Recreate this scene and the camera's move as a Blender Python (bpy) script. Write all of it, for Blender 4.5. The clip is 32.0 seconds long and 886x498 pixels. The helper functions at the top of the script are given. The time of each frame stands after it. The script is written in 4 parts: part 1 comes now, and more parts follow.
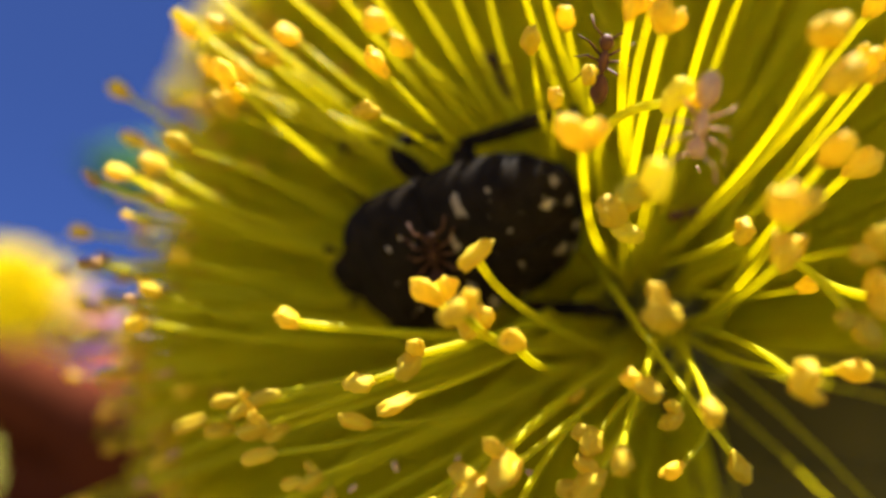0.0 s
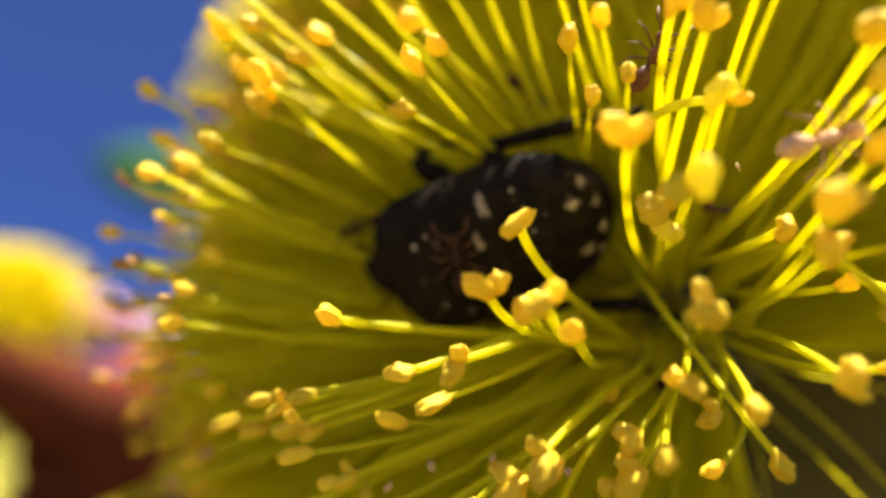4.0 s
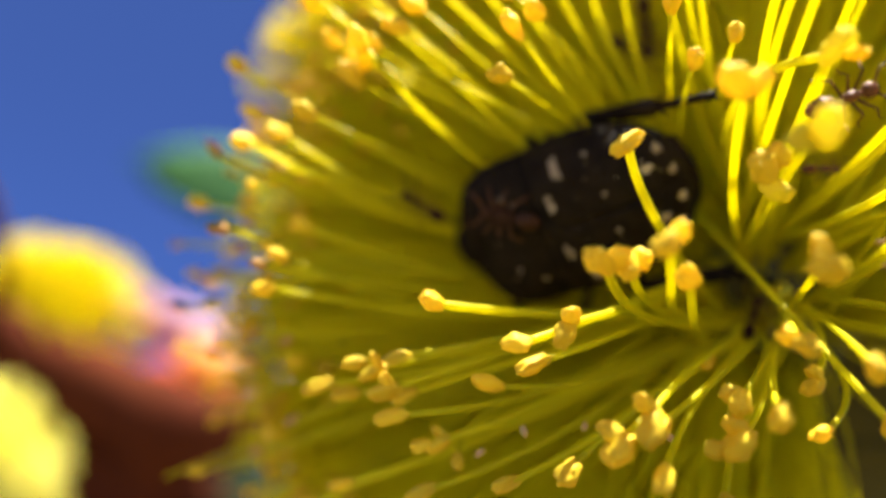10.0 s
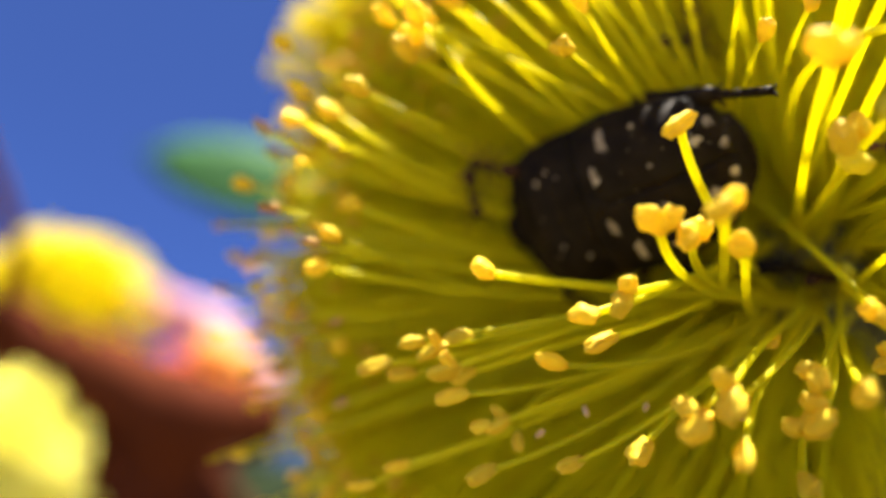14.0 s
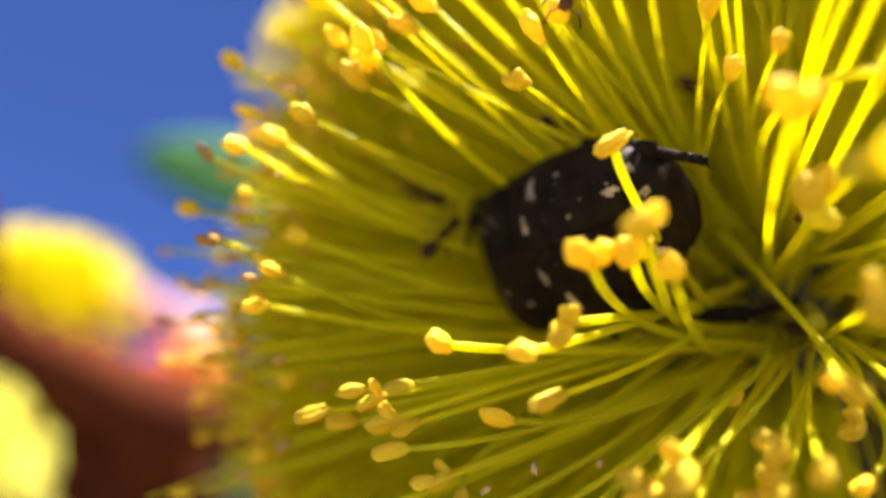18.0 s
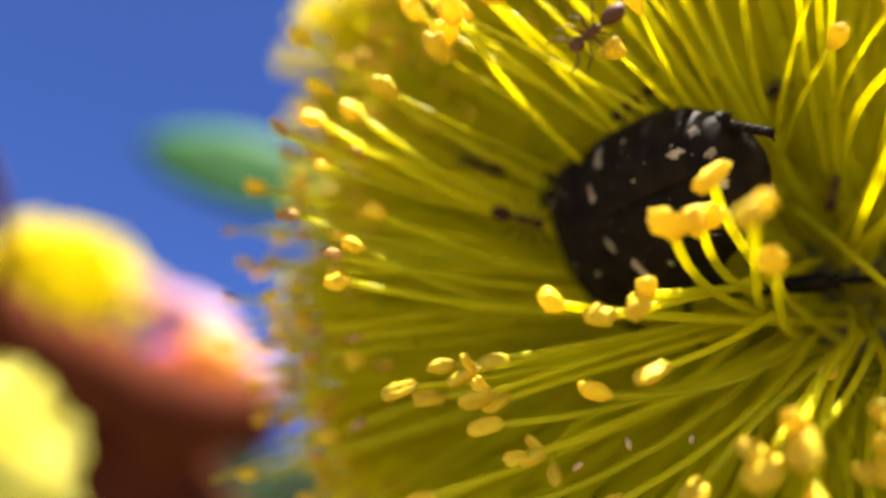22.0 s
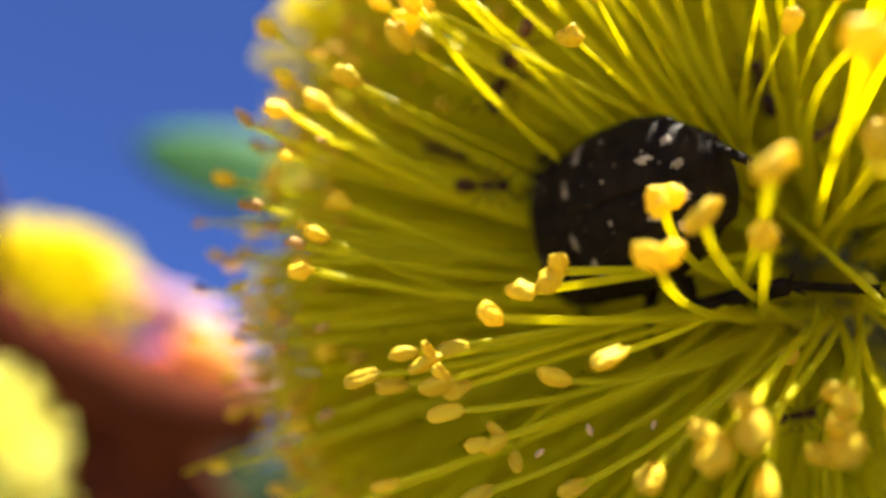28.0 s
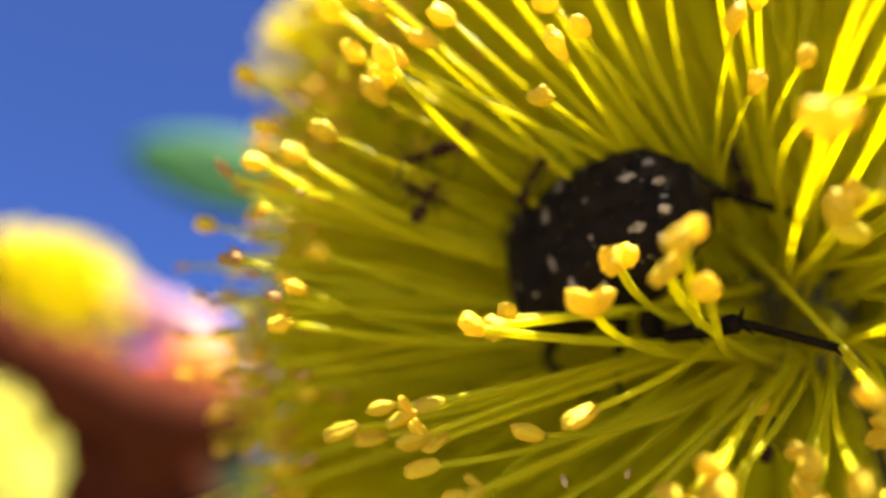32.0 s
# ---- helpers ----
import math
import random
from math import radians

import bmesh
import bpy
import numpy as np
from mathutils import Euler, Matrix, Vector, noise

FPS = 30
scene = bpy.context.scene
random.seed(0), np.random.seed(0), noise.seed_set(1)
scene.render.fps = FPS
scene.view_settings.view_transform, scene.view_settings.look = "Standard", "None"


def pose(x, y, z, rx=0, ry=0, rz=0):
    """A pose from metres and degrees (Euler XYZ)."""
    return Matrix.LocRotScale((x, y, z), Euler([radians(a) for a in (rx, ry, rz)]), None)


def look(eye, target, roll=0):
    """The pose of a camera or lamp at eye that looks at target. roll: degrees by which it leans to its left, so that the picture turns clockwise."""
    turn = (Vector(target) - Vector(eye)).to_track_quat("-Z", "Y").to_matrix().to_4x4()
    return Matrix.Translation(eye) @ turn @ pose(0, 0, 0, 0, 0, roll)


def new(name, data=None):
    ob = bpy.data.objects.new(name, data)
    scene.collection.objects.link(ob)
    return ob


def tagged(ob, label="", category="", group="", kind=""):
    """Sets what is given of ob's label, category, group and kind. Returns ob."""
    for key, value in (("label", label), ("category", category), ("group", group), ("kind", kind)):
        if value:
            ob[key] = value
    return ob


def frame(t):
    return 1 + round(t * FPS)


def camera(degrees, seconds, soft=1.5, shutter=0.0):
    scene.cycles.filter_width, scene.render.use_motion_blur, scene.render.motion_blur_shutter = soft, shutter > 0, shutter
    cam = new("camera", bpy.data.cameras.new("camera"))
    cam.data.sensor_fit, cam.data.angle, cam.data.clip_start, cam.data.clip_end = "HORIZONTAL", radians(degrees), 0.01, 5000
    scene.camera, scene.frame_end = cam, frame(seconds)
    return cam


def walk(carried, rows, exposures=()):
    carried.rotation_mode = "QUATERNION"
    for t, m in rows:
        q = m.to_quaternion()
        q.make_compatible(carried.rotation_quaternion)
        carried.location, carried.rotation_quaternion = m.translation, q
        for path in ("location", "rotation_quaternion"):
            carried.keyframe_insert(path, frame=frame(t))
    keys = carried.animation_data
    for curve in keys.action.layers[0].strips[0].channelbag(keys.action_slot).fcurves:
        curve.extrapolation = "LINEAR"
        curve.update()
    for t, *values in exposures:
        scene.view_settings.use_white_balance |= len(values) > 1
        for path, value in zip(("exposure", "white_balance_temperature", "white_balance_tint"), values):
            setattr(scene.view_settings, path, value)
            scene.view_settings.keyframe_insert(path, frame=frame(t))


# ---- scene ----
# Millimetres of the flower's own space, tipped back so that the lens looks up at the sky.
MM = 0.001
TILT = Matrix.Translation((0, 0, 1.5)) @ Matrix.Rotation(radians(32), 4, "X")


def spot(x, y, z, rx=0, ry=0, rz=0):
    """A pose in the world from millimetres of the flower's space."""
    return TILT @ pose(x * MM, y * MM, z * MM, rx, ry, rz)


cam = camera(60, 32.0, soft=3.3)
cam.data.dof.use_dof = True
cam.data.dof.focus_distance = 0.0345
cam.data.dof.aperture_fstop = 13.0
PATH = [
    (0, 2.041, -42.029, 3.264, 89.866, 0.763, -1.782),
    (0.5, 1.851, -42.044, 3.458, 90.001, 0.614, -1.796),
    (1, 2.573, -42.683, 4.381, 90.276, 0.651, -1.767),
    (1.5, 3.198, -42.809, 4.234, 90.247, 0.612, -2.018),
    (2, 3.837, -42.871, 3.985, 90.254, 0.858, -2.054),
    (2.5, 4.009, -42.973, 3.954, 90.217, 0.958, -1.950),
    (3, 3.338, -42.605, 4.114, 90.134, 1.101, -1.920),
    (3.5, 2.041, -42.402, 3.877, 90.108, 1.066, -1.618),
    (4, 0.610, -41.945, 3.181, 89.939, 0.931, -1.292),
    (4.5, 0.120, -41.666, 2.922, 89.881, 0.960, -1.229),
    (6.5, 1.174, -41.317, 1.856, 90.492, 0.710, -0.626),
    (7, 0.383, -41.648, 1.291, 90.570, 0.658, -0.502),
    (7.5, 0.043, -41.935, 0.764, 90.411, 0.432, -0.551),
    (8, -0.336, -41.744, 0.672, 90.302, 0.586, -0.542),
    (8.5, -1.145, -41.912, 1.610, 90.000, 0.581, -0.037),
    (9, -2.047, -41.364, 0.794, 90.093, 0.338, 0.262),
    (9.5, -1.970, -41.612, 0.981, 90.521, 0.543, 0.545),
    (10, -2.672, -42.008, 0.939, 90.724, 0.330, 0.927),
    (10.5, -4.007, -41.535, 0.752, 90.738, -0.005, 0.996),
    (11, -4.249, -40.742, 0.046, 90.719, -0.332, 0.962),
    (11.5, -3.981, -41.156, 0.150, 90.774, -0.313, 1.125),
    (12, -3.946, -41.394, 0.673, 90.603, -0.138, 1.069),
    (12.5, -4.335, -41.538, 1.017, 90.442, 0.041, 1.027),
    (13, -4.955, -41.647, 0.964, 90.252, 0.370, 0.661),
    (13.5, -4.648, -41.638, 0.773, 90.272, 0.365, 0.793),
    (14, -5.601, -41.328, 0.095, 90.332, 0.397, 1.002),
    (14.5, -7.351, -40.588, -0.515, 90.323, 0.433, 1.269),
    (16.5, -5.015, -38.728, 0.035, 89.653, -1.105, 1.324),
    (17, -3.398, -38.477, 1.452, 89.599, -1.175, 1.151),
    (17.5, -2.957, -38.979, 2.880, 89.999, -1.054, 0.876),
    (18, -3.181, -38.932, 2.228, 90.197, -0.869, 0.768),
    (18.5, -4.828, -38.382, 0.642, 90.123, -0.277, 0.610),
    (19, -7.488, -37.863, -1.144, 89.919, 0.055, 0.590),
    (19.5, -8.784, -37.483, -1.589, 89.657, -0.454, 0.647),
    (20, -8.182, -37.543, -1.072, 89.647, -0.734, 0.622),
    (20.5, -6.083, -37.857, 0.605, 89.842, -0.882, 0.539),
    (21, -5.520, -38.631, 1.515, 89.996, -0.882, 0.291),
    (21.5, -6.418, -38.418, 1.657, 89.979, -0.677, 0.149),
    (22, -7.668, -38.431, 1.106, 89.907, -0.735, 0.294),
    (22.5, -8.574, -38.214, 0.189, 89.907, -0.861, 0.586),
    (23, -9.561, -37.990, -0.054, 89.965, -0.752, 0.839),
    (23.5, -10.110, -37.794, -0.459, 90.013, -0.584, 0.697),
    (24, -9.354, -37.483, -0.502, 90.011, -0.451, 0.588),
    (24.5, -8.375, -37.828, -0.070, 89.922, -0.355, 0.401),
    (25, -7.370, -38.809, 1.028, 89.922, -0.328, 0.233),
    (25.5, -6.578, -39.555, 2.668, 89.923, -0.282, 0.058),
    (27.5, -5.439, -38.920, 1.059, 90.034, -0.407, 0.313),
    (28, -5.881, -38.505, 0.553, 89.915, -0.358, 0.252),
    (28.5, -6.791, -37.964, 0.142, 89.626, -0.466, 0.033),
    (29, -6.850, -37.811, -0.146, 89.592, -0.280, 0.050),
    (29.5, -6.421, -37.744, -0.198, 89.440, -0.194, 0.099),
    (30, -6.243, -37.787, -0.077, 89.290, -0.146, 0.037),
    (30.5, -6.003, -38.292, 1.327, 89.158, 0.020, -0.056),
    (31, -5.820, -38.532, 2.758, 89.097, 0.123, -0.138),
    (31.5, -5.304, -38.675, 3.363, 89.282, 0.114, -0.069),
    (32, -4.892, -39.058, 3.504, 89.374, 0.294, -0.016),
]
walk(cam, [(t, spot(x, y, z, rx, ry, rz)) for t, x, y, z, rx, ry, rz in PATH],
     [(0, 2.02, 6500, 11.5), (4, 2.07, 6500, 11.5), (7, 2.08, 6500, 11.5), (8, 2.1, 6500, 11.5), (10, 2.26, 6500, 11), (14, 2.42, 6500, 11), (17, 2.48, 6500, 9), (19, 2.38, 6500, 9), (20, 2.45, 6500, 9), (23, 2.46, 6500, 9), (25, 2.61, 6500, 9), (28, 2.38, 6500, 9), (30, 2.43, 6500, 9), (31, 2.53, 6500, 9), (32, 2.5, 6500, 9)])

# ---- light ----
SUN_WAY = (TILT.to_3x3() @ Vector((0.25, 0.31, 0.91))).normalized()
world = bpy.data.worlds.new("sky")
world.use_nodes = True
scene.world = world
sky = world.node_tree.nodes.new("ShaderNodeTexSky")
sky.sky_type, sky.sun_disc = "NISHITA", False
sky.sun_elevation = math.asin(SUN_WAY.z)
sky.sun_rotation = math.atan2(SUN_WAY.x, SUN_WAY.y)
sky.ozone_density, sky.dust_density, sky.altitude = 10.0, 0.0, 7000
world.node_tree.nodes["Background"].inputs["Strength"].default_value = 0.057
deep = world.node_tree.nodes.new("ShaderNodeHueSaturation")
deep.inputs["Hue"].default_value, deep.inputs["Saturation"].default_value, deep.inputs["Value"].default_value = 0.512, 1.05, 1.05
world.node_tree.links.new(sky.outputs[0], deep.inputs["Color"])
world.node_tree.links.new(deep.outputs[0], world.node_tree.nodes["Background"].inputs[0])
sun = new("sun", bpy.data.lights.new("sun", "SUN"))
sun.data.energy, sun.data.angle, sun.data.color = 5.0, radians(0.5), (1.0, 0.93, 0.81)
sun.matrix_world = look(SUN_WAY * 3 + Vector((0, 0, 1.5)), (0, 0, 1.5))

# ---- materials ----
def material(name):
    m = bpy.data.materials.new(name)
    m.use_nodes = True
    nt = m.node_tree
    return m, nt, nt.nodes["Principled BSDF"], nt.nodes["Material Output"]


def node(nt, kind, **values):
    n = nt.nodes.new(kind)
    for key, value in values.items():
        n.inputs[key].default_value = value
    return n


def mottled(nt, low, high, scale):
    """A colour that wanders between two shades over the surface."""
    place = nt.nodes.new("ShaderNodeTexCoord")
    grain = node(nt, "ShaderNodeTexNoise", Scale=scale, Detail=4.0)
    nt.links.new(place.outputs["Object"], grain.inputs["Vector"])
    ramp = nt.nodes.new("ShaderNodeValToRGB")
    ramp.color_ramp.elements[0].position, ramp.color_ramp.elements[1].position = 0.3, 0.7
    ramp.color_ramp.elements[0].color, ramp.color_ramp.elements[1].color = (*low, 1), (*high, 1)
    nt.links.new(grain.outputs["Fac"], ramp.inputs[0])
    return ramp.outputs[0]


def varied(nt, colour, amount, islands=False):
    """The colour lightened or darkened from piece to piece."""
    info = nt.nodes.new("ShaderNodeNewGeometry" if islands else "ShaderNodeObjectInfo")
    hsv = nt.nodes.new("ShaderNodeHueSaturation")
    span = nt.nodes.new("ShaderNodeMapRange")
    span.inputs["To Min"].default_value, span.inputs["To Max"].default_value = 1 - amount, 1 + amount
    nt.links.new(info.outputs["Random Per Island" if islands else "Random"], span.inputs["Value"])
    nt.links.new(span.outputs[0], hsv.inputs["Value"])
    nt.links.new(colour, hsv.inputs["Color"])
    return hsv.outputs[0]


def bumped(nt, bsdf, scale, strength, distance, vector="Object"):
    place = nt.nodes.new("ShaderNodeTexCoord")
    grain = node(nt, "ShaderNodeTexNoise", Scale=scale, Detail=6.0)
    bump = node(nt, "ShaderNodeBump", Strength=strength, Distance=distance)
    nt.links.new(place.outputs[vector], grain.inputs["Vector"])
    nt.links.new(grain.outputs["Fac"], bump.inputs["Height"])
    nt.links.new(bump.outputs[0], bsdf.inputs["Normal"])


def living(name, low, high, scale, through_share, roughness=0.4, amount=0.12, islands=False, bump=0.0):
    """Plant tissue: part of the light passes through it."""
    m, nt, bsdf, out = material(name)
    colour = mottled(nt, low, high, scale)
    colour = varied(nt, colour, amount, islands)
    nt.links.new(colour, bsdf.inputs["Base Color"])
    bsdf.inputs["Roughness"].default_value = roughness
    bsdf.inputs["Specular IOR Level"].default_value = 0.25
    if bump:
        bumped(nt, bsdf, scale * 2.5, bump, 0.0002)
    glow = nt.nodes.new("ShaderNodeBsdfTranslucent")
    nt.links.new(colour, glow.inputs["Color"])
    mix = nt.nodes.new("ShaderNodeMixShader")
    mix.inputs[0].default_value = through_share
    nt.links.new(bsdf.outputs[0], mix.inputs[1])
    nt.links.new(glow.outputs[0], mix.inputs[2])
    nt.links.new(mix.outputs[0], out.inputs["Surface"])
    return m


def solid(name, low, high, scale, roughness, metallic=0.0, gloss=0.3, bump=0.0, amount=0.0, depth=0.0001):
    m, nt, bsdf, out = material(name)
    colour = mottled(nt, low, high, scale)
    if amount:
        colour = varied(nt, colour, amount)
    nt.links.new(colour, bsdf.inputs["Base Color"])
    bsdf.inputs["Roughness"].default_value = roughness
    bsdf.inputs["Metallic"].default_value = metallic
    bsdf.inputs["Specular IOR Level"].default_value = gloss
    if bump:
        bumped(nt, bsdf, scale * 3, bump, depth)
    return m


FILAMENT = living("filament", (0.76, 0.70, 0.006), (0.84, 0.775, 0.011), 260, 0.55, 0.42, 0.12)
FILAMENT_MASS = living("filament_mass", (0.86, 0.805, 0.007), (0.91, 0.855, 0.011), 260, 0.78, 0.6, 0.05, islands=True)
ANTHER = living("anther", (0.91, 0.61, 0.02), (0.96, 0.77, 0.045), 900, 0.4, 0.6, 0.14, bump=0.35)
ANTHER_MASS = living("anther_mass", (0.78, 0.47, 0.018), (0.90, 0.64, 0.035), 700, 0.4, 0.6, 0.2, islands=True, bump=0.5)
ANTHER_YOUNG = living("anther_young", (0.90, 0.74, 0.03), (0.95, 0.84, 0.06), 900, 0.45, 0.55, 0.1, bump=0.35)
ANTHER_DRY = living("anther_dry", (0.42, 0.20, 0.05), (0.75, 0.45, 0.12), 900, 0.12, 0.7, 0.2, bump=0.6)
# Yellow-green darkened to imitate the deep shade at the heart; far cups share it.
SHADED_CUP = living("cup", (0.07, 0.06, 0.012), (0.14, 0.12, 0.02), 300, 0.15, 0.5, 0.05, bump=0.3)
STYLE = living("style", (0.62, 0.55, 0.02), (0.72, 0.64, 0.03), 300, 0.25, 0.35, 0.05)
SHELL = solid("shell", (0.009, 0.006, 0.0035), (0.020, 0.0135, 0.007), 900, 0.55, gloss=0.035, bump=0.4, depth=0.00005)
LIMB = solid("limb", (0.006, 0.004, 0.003), (0.022, 0.014, 0.008), 900, 0.6, gloss=0.06, bump=0.4)
CREAM = solid("cream_mark", (0.20, 0.14, 0.075), (0.50, 0.40, 0.27), 2600, 0.75, bump=0.5, amount=0.35)
SCRAP = solid("petal_scrap", (0.62, 0.36, 0.16), (0.80, 0.56, 0.30), 1200, 0.7)
DOWN = solid("down", (0.20, 0.15, 0.09), (0.42, 0.34, 0.24), 2600, 0.8)
ANT_DARK = solid("ant_dark", (0.03, 0.012, 0.006), (0.06, 0.026, 0.012), 1500, 0.6, gloss=0.08, bump=0.2)
ANT_TAN = solid("ant_tan", (0.56, 0.29, 0.12), (0.72, 0.45, 0.24), 1500, 0.55, gloss=0.1, bump=0.2)
ANT_BROWN = solid("ant_brown", (0.09, 0.035, 0.014), (0.17, 0.07, 0.03), 1500, 0.55, gloss=0.12, bump=0.2)
CORAL = living("coral_bud", (0.72, 0.12, 0.07), (0.82, 0.22, 0.12), 90, 0.6, 0.5, 0.08)
FAR_YELLOW = living("far_yellow", (0.78, 0.68, 0.004), (0.86, 0.76, 0.008), 120, 0.75, 0.9, 0.12, islands=True)
FAR_CREAM = living("far_cream", (0.85, 0.80, 0.16), (0.92, 0.88, 0.26), 120, 0.4, 0.5, 0.12, islands=True)
PINK = living("pink_petal", (0.66, 0.34, 0.46), (0.76, 0.46, 0.56), 90, 0.6, 0.5, 0.08)
LILAC = living("lilac_bud", (0.66, 0.46, 0.54), (0.78, 0.58, 0.62), 90, 0.6, 0.5, 0.08)
ORANGE = living("orange_bud", (0.80, 0.42, 0.09), (0.88, 0.55, 0.16), 90, 0.6, 0.5, 0.08)
RED_BARK = solid("red_bark", (0.060, 0.013, 0.005), (0.095, 0.024, 0.009), 70, 0.9, gloss=0.05, bump=0.5)
LEAF = living("leaf", (0.02, 0.10, 0.018), (0.04, 0.16, 0.03), 90, 0.3, 0.7, 0.1, bump=0.2)
# Olive brown of filaments in deep shade, for the sheets behind the flower.
DEEP_SHADE = living("deep_shade", (0.06, 0.048, 0.004), (0.10, 0.08, 0.007), 90, 0.15, 0.6, 0.1, bump=0.2)
# The shaded copy of the leaf green, with the shade in its colour.
SHADED_LEAF = living("shaded_leaf", (0.012, 0.022, 0.008), (0.03, 0.045, 0.014), 90, 0.15, 0.5, 0.1, bump=0.2)
GROUND = solid("ground", (0.07, 0.06, 0.035), (0.13, 0.115, 0.07), 3, 0.95, bump=0.6)


# ---- mesh helpers ----
def part(name, mesh, mat, parent=None, label=""):
    """One mesh object, from a bmesh or a mesh, under a thing or a part."""
    if isinstance(mesh, bmesh.types.BMesh):
        data = bpy.data.meshes.new(name)
        mesh.to_mesh(data)
        mesh.free()
    else:
        data = mesh
    if not data.materials:
        data.materials.append(mat)
    ob = new(name, data)
    if parent:
        ob.parent = parent
    if label:
        ob["label"] = label
    return ob


def mesh_of(name, verts, faces, mat, smooth=True):
    data = bpy.data.meshes.new(name)
    data.from_pydata([tuple(c * MM for c in v) for v in verts], [], faces)
    if smooth:
        data.polygons.foreach_set("use_smooth", [True] * len(data.polygons))
    data.materials.append(mat)
    data.update()
    return data


def tube(points, radii, sides=6, start=0):
    """Rings of vertices along a line of points, in millimetres, with closed ends."""
    verts, faces = [], []
    up = Vector((0.31, 0.17, 0.93))
    n = len(points)
    for i, p in enumerate(points):
        way = (points[min(i + 1, n - 1)] - points[max(i - 1, 0)]).normalized()
        side = way.cross(up)
        if side.length < 1e-4:
            side = way.cross(Vector((1, 0, 0)))
        side.normalize()
        over = side.cross(way)
        for k in range(sides):
            a = 2 * math.pi * k / sides
            verts.append(p + (side * math.cos(a) + over * math.sin(a)) * radii[i])
    for i in range(n - 1):
        for k in range(sides):
            a, b = start + i * sides + k, start + i * sides + (k + 1) % sides
            faces.append((a, b, b + sides, a + sides))
    faces.append(tuple(start + k for k in reversed(range(sides))))
    faces.append(tuple(start + (n - 1) * sides + k for k in range(sides)))
    return verts, faces


def bow(a, b, c, n):
    """Points on the curve from a to c that leans towards b."""
    return [a * (1 - u) ** 2 + b * 2 * u * (1 - u) + c * u * u for u in (i / n for i in range(n + 1))]


def sweep(a, b, c, d, n):
    """Points on the curve from a to d that leaves towards b and arrives from c."""
    return [a * (1 - u) ** 3 + b * 3 * u * (1 - u) ** 2 + c * 3 * u * u * (1 - u) + d * u ** 3 for u in (i / n for i in range(n + 1))]


def lump(rx, ry, rz, rings=7, sides=10, groove=0.0, seed=0, rough=0.08, swell=0.0):
    """A bean with a groove along it, its long side on x, its stalk at the -x end."""
    rnd = random.Random(seed)
    off = Vector((rnd.uniform(0, 50), rnd.uniform(0, 50), rnd.uniform(0, 50)))
    ends = [1 + rough * noise.noise(Vector((e * 1.7, 0, 0)) + off) * 2 for e in (-1, 1)]
    verts, faces = [(-rx * ends[0], 0, 0)], []
    for i in range(1, rings):
        u = math.pi * i / rings
        for k in range(sides):
            a = 2 * math.pi * k / sides
            d = Vector((-math.cos(u), math.sin(u) * math.cos(a), math.sin(u) * math.sin(a)))
            r = 1 + rough * (noise.noise(d * 1.7 + off) * 2 + noise.noise(d * 4.6 - off) * 0.9) - groove * math.exp(-((a - math.pi / 2) / 0.45) ** 2) * math.sin(u)
            full = 1 + swell * d.x
            verts.append((d.x * rx * r, d.y * ry * r * full, d.z * rz * r * full))
    verts.append((rx * ends[1], 0, 0))
    last = len(verts) - 1
    for k in range(sides):
        faces.append((0, 1 + (k + 1) % sides, 1 + k))
        faces.append((last, 1 + (rings - 2) * sides + k, 1 + (rings - 2) * sides + (k + 1) % sides))
    for i in range(rings - 2):
        for k in range(sides):
            a, b = 1 + i * sides + k, 1 + i * sides + (k + 1) % sides
            faces.append((a, b, b + sides, a + sides))
    return verts, faces


def aim(p, way, spin=0.0):
    """A pose, in millimetres, whose x axis runs along way."""
    turn = Vector(way).to_track_quat("X", "Z").to_matrix().to_4x4()
    return Matrix.Translation(Vector(p) * MM) @ turn @ Matrix.Rotation(spin, 4, "X")


def thing(name, m, label, category, group=""):
    ob = new(name)
    ob.empty_display_size = 0.002
    ob.matrix_world = m
    return tagged(ob, label, category, group)


# ---- the flower ----
HEART = Vector((17.0, 8.5, -1.0))
AXIS = Vector((-0.06, -0.99, 0.10)).normalized()
ANTHERS = [mesh_of("anther", *lump(rx, ry, rz, 14, 20, g * 0.5, s, 0.15, 0.25), ANTHER)
           for s, (rx, ry, rz, g) in enumerate([(0.74, 0.50, 0.42, 0.6), (0.80, 0.46, 0.40, 0.5), (0.68, 0.54, 0.42, 0.7), (0.86, 0.44, 0.38, 0.6),
                                                (0.70, 0.55, 0.42, 0.7), (0.76, 0.50, 0.39, 0.5)])]
LONG = [mesh_of("anther", *lump(rx, ry, rz, 13, 18, g, s + 60, 0.14, 0.15), ANTHER)
        for s, (rx, ry, rz, g) in enumerate([(0.80, 0.40, 0.36, 0.4), (0.84, 0.37, 0.33, 0.5), (0.74, 0.43, 0.36, 0.4), (0.88, 0.36, 0.34, 0.3)])]
DRY = [mesh_of("anther", *lump(rx, ry, rz, 11, 16, g, s + 20, 0.2), ANTHER_DRY) for s, (rx, ry, rz, g) in enumerate([(0.6, 0.36, 0.3, 0.3), (0.7, 0.3, 0.32, 0.2)])]
YOUNG = [mesh_of("anther", *lump(rx, ry, rz, 13, 18, g, s + 40, 0.16, 0.3), ANTHER_YOUNG) for s, (rx, ry, rz, g) in enumerate([(0.85, 0.46, 0.36, 0.3), (0.78, 0.52, 0.38, 0.4)])]
chance = random.Random(7)

flower = thing("eucalyptus_flower", spot(*HEART), "open yellow eucalyptus flower with a dense brush of gold-tipped stamens", "flower")


